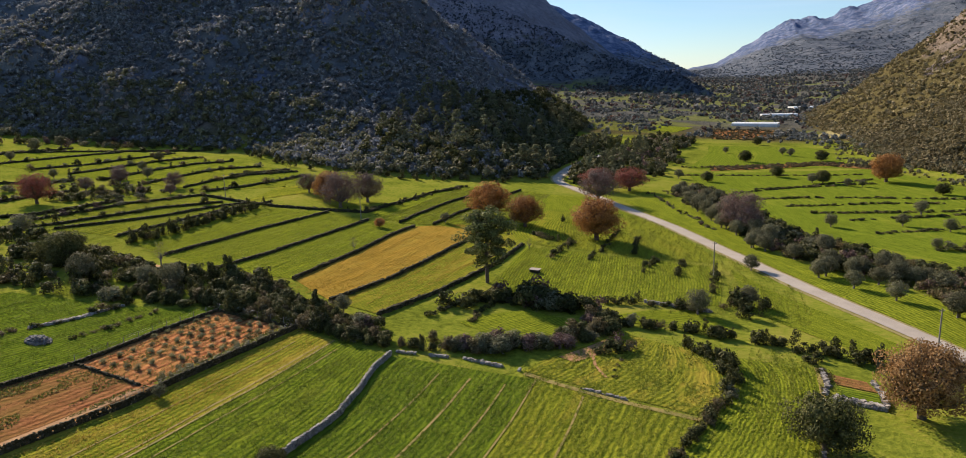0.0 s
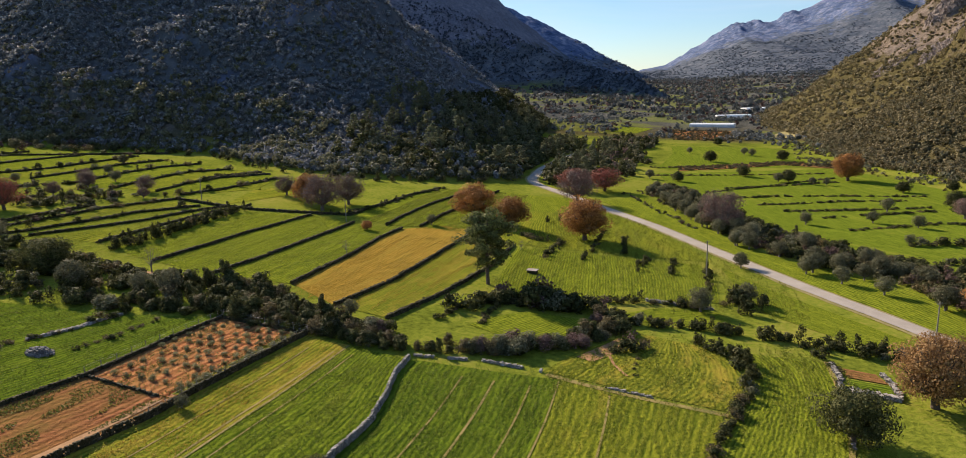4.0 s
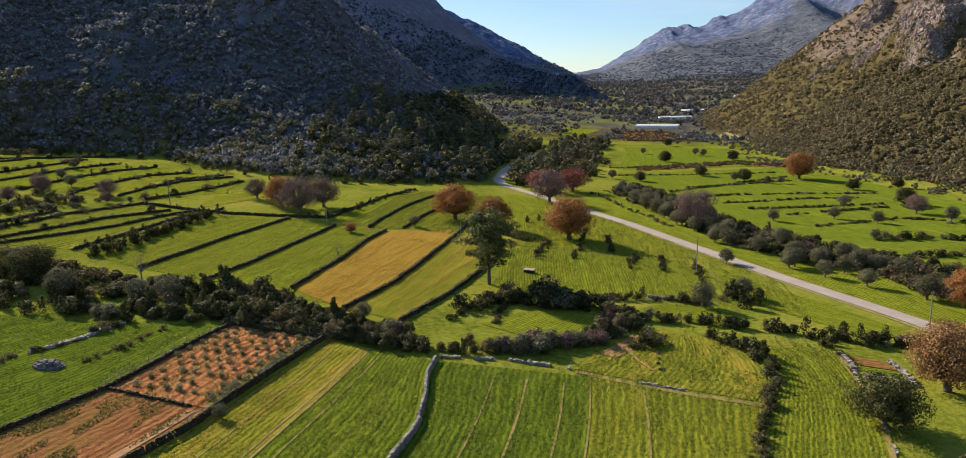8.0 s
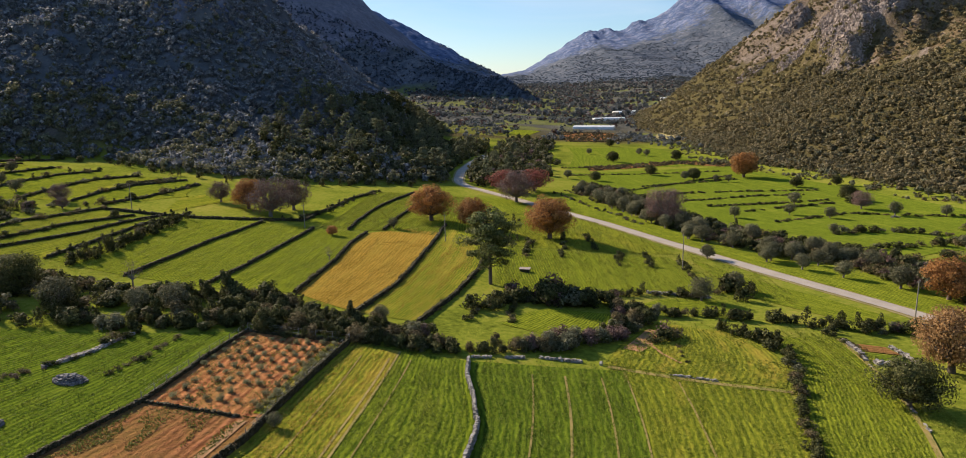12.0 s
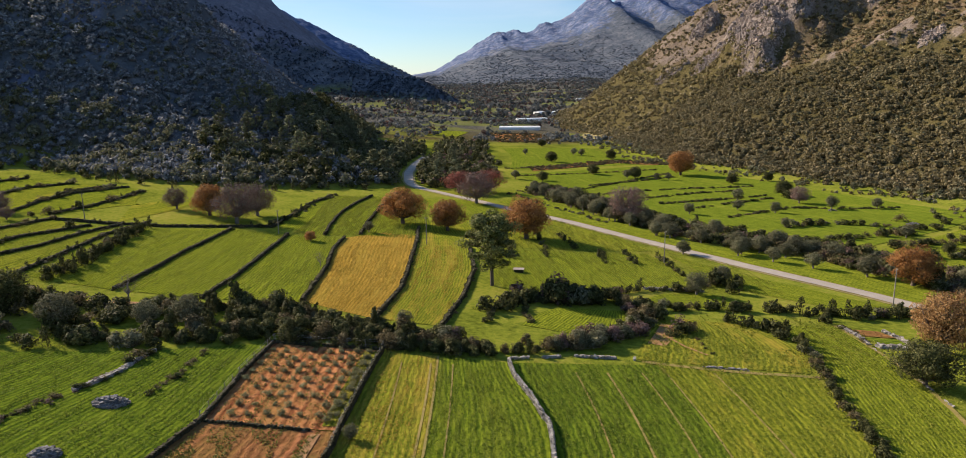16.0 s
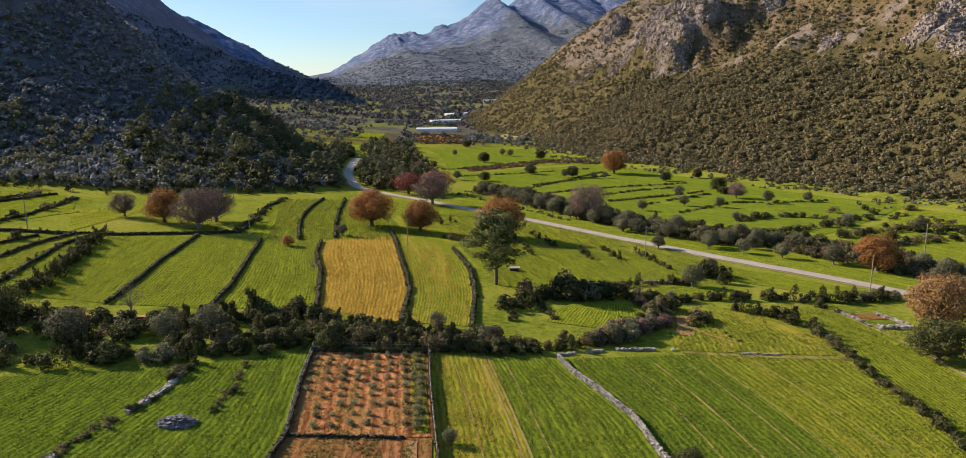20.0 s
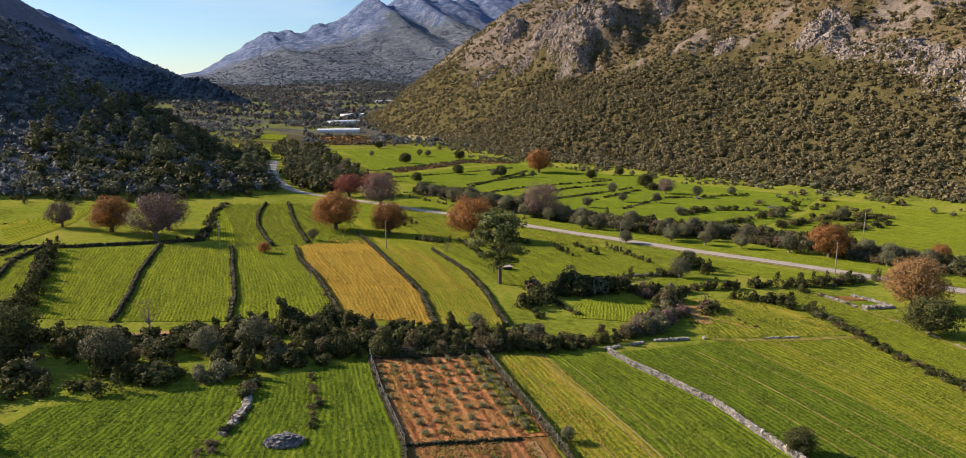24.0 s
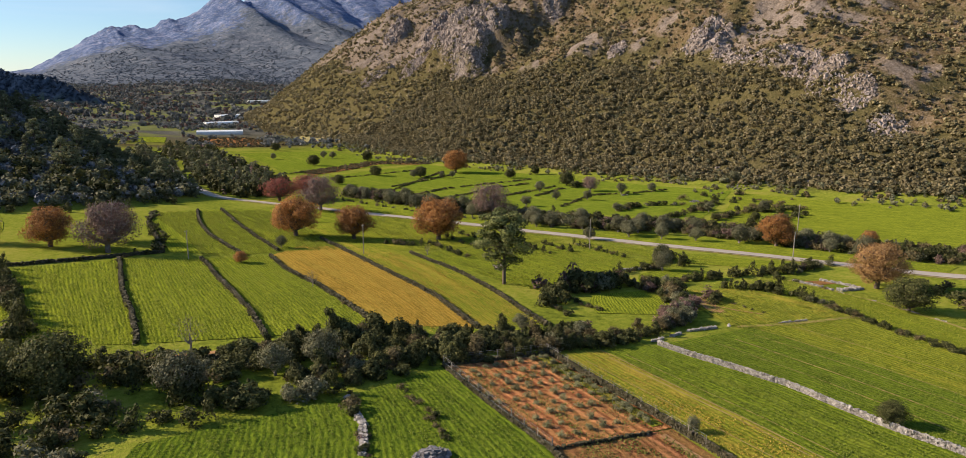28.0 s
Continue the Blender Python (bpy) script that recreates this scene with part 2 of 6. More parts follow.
def leafy(name, dark, light, third, through_light=0.25):
    """Foliage: each leaf its own shade, each plant its own tint, some light passes through."""
    m, t, bs = nodes(name)
    g = t.nodes.new("ShaderNodeNewGeometry")
    o = t.nodes.new("ShaderNodeObjectInfo")
    col = ramp(t, g.outputs["Random Per Island"], [(0.0, dark), (0.55, light), (1.0, third)])
    big = tex(t, g.outputs["Position"], 0.11, 3)
    col = mixc(t, calc(t, "MULTIPLY", big, 0.5), col, mixc(t, 0.5, col, third))
    hs = t.nodes.new("ShaderNodeHueSaturation")
    t.links.new(col, hs.inputs["Color"])
    t.links.new(calc(t, "ADD", calc(t, "MULTIPLY", o.outputs["Random"], 0.5), 0.75), hs.inputs["Value"])
    t.links.new(hs.outputs[0], bs.inputs["Base Color"])
    bs.inputs["Roughness"].default_value = 0.75
    bs.inputs["Specular IOR Level"].default_value = 0.15
    tr = t.nodes.new("ShaderNodeBsdfTranslucent")
    t.links.new(hs.outputs[0], tr.inputs[0])
    mx = t.nodes.new("ShaderNodeMixShader")
    mx.inputs[0].default_value = through_light
    t.links.new(bs.outputs[0], mx.inputs[1]), t.links.new(tr.outputs[0], mx.inputs[2])
    t.links.new(mx.outputs[0], t.nodes["Material Output"].inputs[0])
    return m


def earthy(name, stops, scale, rough=0.9, fine=6.0, depth=0.05):
    """Stone, soil, bark: noise at two scales with relief."""
    m, t, bs = nodes(name)
    p = position(t)
    f = calc(t, "ADD", calc(t, "MULTIPLY", tex(t, p, scale, 5), 0.6), calc(t, "MULTIPLY", tex(t, p, scale * fine, 4), 0.4))
    isl = t.nodes.new("ShaderNodeNewGeometry").outputs["Random Per Island"]
    f = calc(t, "ADD", f, calc(t, "MULTIPLY", calc(t, "SUBTRACT", isl, 0.5), 0.22))
    t.links.new(ramp(t, f, stops), bs.inputs["Base Color"])
    bs.inputs["Roughness"].default_value = rough
    bs.inputs["Specular IOR Level"].default_value = 0.2
    bump(t, bs, f, depth)
    return m


def sown(name, row_dark, row_light, patch, pitch, patch_amount, relief=0.40, rows=0.115, sheen=0.05):
    """A sown field: drill rows along v, uneven growth, patches of another colour."""
    m, t, bs = nodes(name)
    uv = t.nodes.new("ShaderNodeUVMap").outputs[0]
    p = position(t)
    w = t.nodes.new("ShaderNodeTexWave")
    w.bands_direction = "X"
    w.inputs["Scale"].default_value = 0.314 / pitch
    w.inputs["Distortion"].default_value, w.inputs["Detail"].default_value, w.inputs["Detail Scale"].default_value = 4.5, 4, 1.3
    t.links.new(uv, w.inputs["Vector"])

    def stretched(across, along):
        v = t.nodes.new("ShaderNodeVectorMath")
        v.operation = "MULTIPLY"
        v.inputs[1].default_value = (across, along, 1.0)
        t.links.new(uv, v.inputs[0])
        return v.outputs[0]
    broad = stretched(1.0, 0.09)
    streak, fine = tex(t, broad, 0.7, 4, 0.65), tex(t, stretched(1.0, 0.10), 2.6, 4, 0.7, 0.4)
    grain = tex(t, p, 1.5, 6, 0.75)
    tuft = tex(t, p, 0.35, 4, 0.6)
    drill = calc(t, "MULTIPLY", calc(t, "MULTIPLY", w.outputs["Fac"], calc(t, "ADD", tuft, 0.25)), rows * 1.3)
    f = calc(t, "ADD", drill, calc(t, "MULTIPLY", streak, 0.20))
    f = calc(t, "ADD", f, calc(t, "MULTIPLY", fine, 0.34))
    f = calc(t, "ADD", f, calc(t, "MULTIPLY", grain, 0.34))
    col = ramp(t, f, [(0.41, row_dark), (0.62, row_light)])
    pf = calc(t, "ADD", calc(t, "MULTIPLY", tuft, 0.25), calc(t, "MULTIPLY", tex(t, broad, 0.22, 4, 0.65), 0.75))
    k = t.nodes.new("ShaderNodeMapRange")
    k.inputs["From Min"].default_value, k.inputs["From Max"].default_value = 0.62 - 0.3 * patch_amount, 0.78 - 0.3 * patch_amount
    t.links.new(pf, k.inputs["Value"])
    col = mixc(t, calc(t, "MULTIPLY", k.outputs[0], 0.85), col, mixc(t, calc(t, "MULTIPLY", grain, 0.8), patch, row_light))
    t.links.new(col, bs.inputs["Base Color"])
    bs.inputs["Roughness"].default_value = 0.9
    bs.inputs["Specular IOR Level"].default_value = 0.0
    bs.inputs["Sheen Weight"].default_value, bs.inputs["Sheen Roughness"].default_value = sheen, 0.45
    bs.inputs["Sheen Tint"].default_value = (0.85, 0.90, 0.16, 1)
    bump(t, bs, calc(t, "ADD", f, calc(t, "MULTIPLY", grain, 0.4)), relief)
    return m


GREEN_D, GREEN_L = (0.058, 0.084, 0.009), (0.240, 0.272, 0.022)
STRAW = (0.34, 0.24, 0.045)
M_LUSH = sown("lush_crop", GREEN_D, GREEN_L, (0.20, 0.22, 0.03), 0.6, 0.25)
M_DEEP = sown("deep_crop", (0.038, 0.070, 0.008), (0.148, 0.198, 0.017), (0.17, 0.18, 0.03), 0.8, 0.2, 0.28)
M_FRESH = sown("fresh_crop", (0.044, 0.076, 0.008), (0.182, 0.228, 0.019), (0.20, 0.20, 0.03), 0.8, 0.3, 0.26)
M_PALE = sown("pale_crop", (0.070, 0.094, 0.010), (0.258, 0.270, 0.025), STRAW, 0.8, 0.28)
M_GOLD = sown("ripe_crop", (0.195, 0.128, 0.020), (0.400, 0.245, 0.048), (0.24, 0.20, 0.035), 0.8, 0.42)
M_MIX = sown("mixed_crop", (0.082, 0.104, 0.012), (0.265, 0.265, 0.028), (0.36, 0.22, 0.05), 0.8, 0.42)
M_SOIL = sown("red_soil", (0.180, 0.066, 0.030), (0.520, 0.235, 0.100), (0.20, 0.165, 0.045), 1.3, 0.45, 0.7, 0.16, 0.0)
M_PLOT = sown("weedy_soil", (0.120, 0.045, 0.022), (0.380, 0.165, 0.078), (0.085, 0.095, 0.018), 1.1, 0.72, 0.5, 0.15, 0.0)
M_STONE = earthy("pale_fieldstone", [(0.28, (0.095, 0.086, 0.078)), (0.5, (0.25, 0.23, 0.212)), (0.78, (0.46, 0.43, 0.40))], 1.5, 0.9)
M_HEAP = earthy("dark_fieldstone", [(0.28, (0.050, 0.048, 0.050)), (0.5, (0.145, 0.138, 0.142)), (0.78, (0.32, 0.305, 0.31))], 2.5, 0.9)
M_MOSSY = earthy("mossy_fieldstone", [(0.30, (0.022, 0.024, 0.009)), (0.55, (0.055, 0.048, 0.026)), (0.88, (0.20, 0.175, 0.14))], 1.2, 0.95)
M_BARK = earthy("bark", [(0.3, (0.05, 0.038, 0.028)), (0.7, (0.16, 0.125, 0.095))], 3.0, 0.95)
M_GREYBARK = earthy("grey_bark", [(0.3, (0.09, 0.08, 0.07)), (0.7, (0.24, 0.21, 0.19))], 3.0, 0.95)
L_SHRUB = leafy("evergreen_leaves", (0.016, 0.022, 0.007), (0.056, 0.063, 0.020), (0.130, 0.128, 0.048))
L_OLIVE = leafy("olive_leaves", (0.046, 0.052, 0.026), (0.118, 0.120, 0.066), (0.210, 0.200, 0.125))
L_OAK = leafy("russet_leaves", (0.155, 0.060, 0.020), (0.325, 0.146, 0.044), (0.430, 0.228, 0.084))
L_TAN = leafy("withered_leaves", (0.190, 0.100, 0.038), (0.380, 0.215, 0.086), (0.480, 0.310, 0.145))
L_TWIG = leafy("bare_purple_twigs", (0.080, 0.048, 0.044), (0.158, 0.098, 0.086), (0.225, 0.152, 0.128), 0.1)
L_REDTWIG = leafy("reddish_twigs", (0.135, 0.036, 0.030), (0.255, 0.075, 0.058), (0.330, 0.125, 0.090), 0.15)
# wood pines: colour lightened to offset the hill's shade; darker copy for the lone pine
L_PINE = leafy("pine_needles", (0.042, 0.056, 0.028), (0.138, 0.154, 0.080), (0.255, 0.252, 0.138))
L_LONE = leafy("lone_pine_needles", (0.028, 0.040, 0.013), (0.084, 0.100, 0.033), (0.165, 0.168, 0.062))
L_BRUSH = leafy("dry_brush", (0.045, 0.040, 0.018), (0.110, 0.090, 0.042), (0.180, 0.142, 0.075))
L_MAQUIS = leafy("maquis_leaves", (0.082, 0.074, 0.032), (0.185, 0.158, 0.076), (0.285, 0.236, 0.140))

L_SAPLING = leafy("sapling_leaves", (0.105, 0.112, 0.050), (0.205, 0.205, 0.100), (0.290, 0.275, 0.155))
# shaded hill's scrub, lightened and blued in colour to imitate haze
L_HILL_HAZE = leafy("hazed_hillside_leaves", (0.055, 0.066, 0.076), (0.150, 0.165, 0.182), (0.290, 0.292, 0.302))
# bluish leaves stand in for air haze on the far ridge and mountain
L_MOUNT_HAZE = leafy("hazed_mountain_leaves", (0.036, 0.056, 0.082), (0.080, 0.110, 0.150), (0.150, 0.172, 0.212))
# far valley foliage, greyed and blued: haze mixed into the leaf colour
L_FARWOOD_HAZE = leafy("hazed_valley_leaves", (0.044, 0.056, 0.056), (0.098, 0.112, 0.110), (0.175, 0.178, 0.176))


def ground_material():
    m, t, bs = nodes("meadow_and_slopes")
    p = position(t)
    hill = t.nodes.new("ShaderNodeAttribute")
    hill.attribute_name = "slope_cover"
    far = t.nodes.new("ShaderNodeAttribute")
    far.attribute_name = "bareness"
    # how much haze blue is mixed into the base colour here
    haze = t.nodes.new("ShaderNodeAttribute")
    haze.attribute_name = "haze_tint"
    n1, n2, n3 = tex(t, p, 0.05, 5), tex(t, p, 0.9, 5, 0.7), tex(t, p, 0.012, 4)
    grass = ramp(t, calc(t, "ADD", calc(t, "MULTIPLY", n1, 0.5), calc(t, "MULTIPLY", n2, 0.5)), [(0.36, (0.074, 0.096, 0.013)), (0.50, (0.168, 0.195, 0.024)), (0.66, (0.260, 0.232, 0.050))])
    scrub = ramp(t, n2, [(0.32, (0.042, 0.040, 0.016)), (0.55, (0.092, 0.078, 0.036)), (0.75, (0.160, 0.130, 0.074))])
    tan = ramp(t, calc(t, "ADD", calc(t, "MULTIPLY", n2, 0.6), calc(t, "MULTIPLY", tex(t, p, 0.12, 6, 0.7), 0.4)), [(0.38, (0.062, 0.046, 0.022)), (0.50, (0.128, 0.092, 0.052)), (0.62, (0.21, 0.165, 0.125))])
    pale = ramp(t, calc(t, "ADD", calc(t, "MULTIPLY", n2, 0.45), calc(t, "MULTIPLY", tex(t, p, 0.22, 7, 0.75), 0.55)), [(0.38, (0.060, 0.052, 0.048)), (0.50, (0.185, 0.158, 0.145)), (0.64, (0.29, 0.255, 0.242))])
    crag = t.nodes.new("ShaderNodeAttribute")
    crag.attribute_name = "crag"
    rock = mixc(t, crag.outputs["Fac"], tan, pale)
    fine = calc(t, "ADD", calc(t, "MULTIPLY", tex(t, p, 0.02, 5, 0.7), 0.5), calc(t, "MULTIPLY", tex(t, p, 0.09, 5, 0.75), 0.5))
    # distance haze painted into rock and scrub as bluer ramps
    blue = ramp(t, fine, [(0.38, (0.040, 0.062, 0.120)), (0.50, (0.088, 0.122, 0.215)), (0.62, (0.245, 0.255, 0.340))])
    rock = mixc(t, haze.outputs["Fac"], rock, blue)
    scrub = mixc(t, calc(t, "MULTIPLY", haze.outputs["Fac"], 0.9), scrub, ramp(t, fine, [(0.38, (0.045, 0.060, 0.086)), (0.51, (0.098, 0.118, 0.154)), (0.62, (0.180, 0.186, 0.212))]))
    k = calc(t, "ADD", calc(t, "MULTIPLY", far.outputs["Fac"], 1.0), calc(t, "MULTIPLY", calc(t, "SUBTRACT", tex(t, p, 0.035, 6, 0.65), 0.5), 1.5))
    edge = t.nodes.new("ShaderNodeMapRange")
    edge.inputs["From Min"].default_value, edge.inputs["From Max"].default_value = 0.40, 0.62
    t.links.new(k, edge.inputs["Value"])
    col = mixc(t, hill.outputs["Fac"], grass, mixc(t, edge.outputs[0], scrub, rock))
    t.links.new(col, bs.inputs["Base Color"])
    bs.inputs["Roughness"].default_value = 0.95
    bs.inputs["Specular IOR Level"].default_value = 0.0
    bump(t, bs, calc(t, "ADD", n2, calc(t, "MULTIPLY", tex(t, p, 0.15, 6, 0.7), calc(t, "MULTIPLY", hill.outputs["Fac"], 6.0))), 0.3)
    return m


# ---- ground ----
def axis(lo, hi, fine_lo, fine_hi, step, grow):
    mid = list(np.arange(fine_lo, fine_hi + step / 2, step))
    up, s = [], step
    while (mid[-1] if not up else up[-1]) < hi:
        s *= grow
        up.append((mid[-1] if not up else up[-1]) + min(s, 34))
    down, s = [], step
    while (mid[0] if not down else down[-1]) > lo:
        s *= grow
        down.append((mid[0] if not down else down[-1]) - min(s, 40))
    return np.array(down[::-1] + mid + up)


def build_ground():
    xs, ys = axis(-2400, 3600, -310, 360, 2.6, 1.05), axis(-900, 4830, -130, 620, 2.6, 1.04)
    X, Y = np.meshgrid(xs, ys)
    X, Y = X.ravel(), Y.ravel()
    h, a, b, m, r = hills(X, Y)
    Z = floor_z(X, Y) + h + 0.35 * fbm(X / 14, Y / 14, 3, 2)
    nx, ny = len(xs), len(ys)
    i = (np.arange(ny - 1)[:, None] * nx + np.arange(nx - 1)[None]).ravel()
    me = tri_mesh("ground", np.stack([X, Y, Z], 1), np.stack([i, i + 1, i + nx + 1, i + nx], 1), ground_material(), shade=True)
    depth = np.maximum.reduce([a, b, m, r])
    cover = np.maximum(smooth(-6, 14, depth - 4 + 18 * fbm(X / 30, Y / 30, 3, 6)) * (depth > 0), smooth(380, 430, Y + 40 * fbm(X / 60, Y / 60, 3, 44)) * (0.5 + 0.5 * np.maximum(smooth(0.42, 0.56, fbm(X / 45, Y / 80, 3, 45) + 0.5), depth > 0)))
    bare = 0.24 * (a > 0) + (b > 0) * (0.22 + 0.12 * smooth(50, 140, b)) + (m > 0) * (0.14 + 0.55 * smooth(560, 820, m + 260 * fbm(X / 130, Y / 300, 4, 15))) + (r > 0) * (0.05 + 0.50 * smooth(-12, 22, r - crag_line(Y) + 40 * fbm(X / 30, Y / 30, 3, 8)))
    crag = np.maximum(crag_mask(X, Y) * (0.7 * smooth(8, 40, a) * (a > 0) + smooth(45, 110, r)), smooth(50, 110, b))
    stony = smooth(340, 420, Y) * (r > 0) * smooth(-20, 16, r - crag_line(Y) + 30 * fbm(X / 24, Y / 24, 3, 8))
    crag = np.maximum(crag, 0.42 * stony)
    bare = bare + 0.42 * crag
    # last attribute: share of painted haze on mountain, ridges, shaded hill, far valley
    for key, val in (("slope_cover", cover), ("bareness", bare), ("crag", crag), ("haze_tint", np.maximum.reduce([smooth(0, 200, m), (b > 0) * (0.9 - 0.5 * smooth(50, 110, b)), 0.75 * smooth(5, 40, a), 0.45 * smooth(430, 620, Y) * (r <= 0)]))):
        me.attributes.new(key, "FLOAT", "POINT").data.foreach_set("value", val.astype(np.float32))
    return tagged(new("ground", me), "green valley meadow rising into scrub-covered rocky hills", "ground", kind="structure")


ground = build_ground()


# ---- fields, road ----
def resample(line, step):
    p = np.array(line, float)
    d = np.r_[0, np.cumsum(np.hypot(*np.diff(p, axis=0).T))]
    n = max(2, int(d[-1] / step) + 1)
    s = np.linspace(0, d[-1], n)
    # rounded corners
    q = np.stack([np.interp(s, d, p[:, 0]), np.interp(s, d, p[:, 1])], 1)
    for _ in range(2):
        q[1:-1] = (q[:-2] + 2 * q[1:-1] + q[2:]) / 4
    return q


def sheet(name, left, right, mat, lift, step=2.5, label="", category="field", rows=None, ridge=0.0):
    """A patch of land between two lines, laid on the ground."""
    n = max(3, int(max(len(resample(left, step)), len(resample(right, step)))))
    l, r = resample(left, step), resample(right, step)
    pick = lambda q: np.stack([np.interp(np.linspace(0, 1, n), np.linspace(0, 1, len(q)), q[:, k]) for k in (0, 1)], 1)
    l, r = pick(l), pick(r)
    k = max(2, int(np.hypot(*(l - r).T).max() / step) + 1)
    u = np.linspace(0, 1, k)
    XY = l[:, None] * (1 - u)[None, :, None] + r[:, None] * u[None, :, None]
    X, Y = XY[..., 0].ravel(), XY[..., 1].ravel()
    Z = ground_z(X, Y) + lift
    across = np.cumsum(np.r_[0, np.hypot(*np.diff((XY[n // 2]), axis=0).T)])
    along = np.cumsum(np.r_[0, np.hypot(*np.diff(XY[:, k // 2], axis=0).T)])
    U, Vv = np.meshgrid(across, along)
    if ridge:
        Z = Z + ridge * np.abs(np.sin(U.ravel() * np.pi / 2.3))
    i = (np.arange(n - 1)[:, None] * k + np.arange(k - 1)[None]).ravel()
    me = tri_mesh(name, np.stack([X, Y, Z], 1), np.stack([i, i + 1, i + k + 1, i + k], 1), mat, np.stack([U.ravel() + X[0], Vv.ravel()], 1), True)
    if me.polygons[0].normal.z < 0:
        me.flip_normals()
    return tagged(new(name, me), label, category, kind="structure")


T1 = [(-34.9, 43), (-35.8, 28.6), (-34.6, 9.3), (-35.3, -15.1)]
T2 = [(-15.7, 61.7), (-16.9, 17.3), (-18, -3.1), (-21.7, -24.5)]
T3 = [(-2.6, 36.5), (-2.9, 11.9), (-5.8, -7.8), (-10.7, -27.4)]
T4 = [(-49.1, 44.2), (-50.3, 17.4), (-50.9, -0.6), (-52.5, -15.7)]
T5 = [(-64.6, 48.7), (-67.1, 20.3), (-67.8, 0.6), (-68.9, -11.7)]
T6 = [(-84.9, 46.1), (-84.2, 27.5), (-82.8, 10.5), (-82.5, -7)]
T7 = [(-87.1, 53.3), (-91.1, 35.2), (-90.2, 10.8), (-90.1, -3.2)]
T8 = [(-92.5, 49.7), (-96.7, 36.2), (-98.6, 19.6), (-103.1, 6.9), (-108.1, -4.4)]
TF = [(-99.5, 46.1), (-106.9, 29.1), (-109.3, 14.8), (-112.1, 0.1), (-116.8, -11.5)]
TE = [(-112.4, 52.9), (-115.5, 41), (-118.7, 28.7), (-119.9, 12.7), (-121, 1.2)]
T9 = [(-34.2, 122.9), (-38.6, 98.8), (-40.9, 74.5), (-40.1, 45.5)]
T10 = [(-26.7, 124.2), (-29.3, 94.2), (-30.5, 72.7), (-31.2, 48.4)]
C1 = [(-111.9, 52.9), (-95.8, 50.2), (-81.7, 48.8), (-68.3, 51.5), (-55.3, 54.6), (-52.8, 88.1), (-52, 98.6), (-47.9, 119.6)]
TN = [(-130.2, -0.8), (-126, 6.1), (-124.9, 22.8), (-124.4, 33.4)]
TK = [(-247, 92.4), (-234, 111.1), (-219.7, 127.8), (-193.6, 154.2)]
TL = [(-176.9, 36.5), (-168.4, 43.1), (-165.6, 51.7)]
TM = [(-148.5, 13.8), (-150.6, 27.3), (-148, 38)]
TO = [(-131.2, 94.4), (-129.2, 107.1), (-124.4, 121.3)]
TA = [(-196.1, 64.5), (-192.4, 86.9), (-194.4, 111.4), (-196.1, 135.8)]
TB = [(-159.2, 60.6), (-163.7, 88.9), (-164.1, 110.8), (-158.8, 129.9)]
TC = [(-126.9, 62.2), (-128.9, 80.5), (-128, 98.8), (-118.6, 118.1)]
TD = [(-116.1, 60.1), (-112.4, 74.6), (-110.7, 96), (-110.1, 109)]
TG = [(-142.1, 62), (-145.8, 85.2), (-146.8, 105.7), (-139.3, 122)]
TH = [(-178, 63.7), (-179, 87), (-180.9, 109.3), (-177.5, 130.8)]
TI = [(-217.3, 66.9), (-217.8, 96.5), (-215.3, 125.3)]
TJ = [(-241.6, 72), (-243.6, 101.4), (-240.3, 123)]
ORCH_E = [(-19.3, -39.3), (-20.6, -48.8), (-21.8, -59.5), (-22.9, -70.4), (-25.8, -84.4), (-27.5, -98.7)]
ORCH_W = [(-35.4, -37.5), (-37, -50.5), (-37.9, -63.7), (-40.9, -75.2), (-43.5, -88.5), (-46, -100.7)]
PILE_W = [(-51, -42.1), (-52.4, -50.3), (-55.6, -57.1), (-58.3, -63), (-61.1, -72.4), (-67.9, -86.3)]
STONE_W = [(-1.2, -43.2), (-1.1, -48.6), (0.6, -56.4), (1.4, -62.7), (0.9, -69.7), (0.3, -77), (0.4, -85), (-3.1, -98.9)]
EAST_H = [(43.2, -24.8), (46.5, -29.4), (46.4, -38.6), (43.2, -49.3), (40.1, -59.4), (38.9, -67.3), (34.8, -80.2), (32.3, -99.1)]
EPATH = [(58.2, -25), (58, -33.2), (57.2, -42.5), (55, -56.7), (49.5, -73.4), (45.3, -99.2)]
STRIP_M = [(-11.3, -41.4), (-11.9, -54.7), (-13, -69.5), (-15.8, -98.8)]
DEEP_E = [(20.8, -43.3), (21.1, -55.2), (20.5, -69.9), (17.2, -99)]

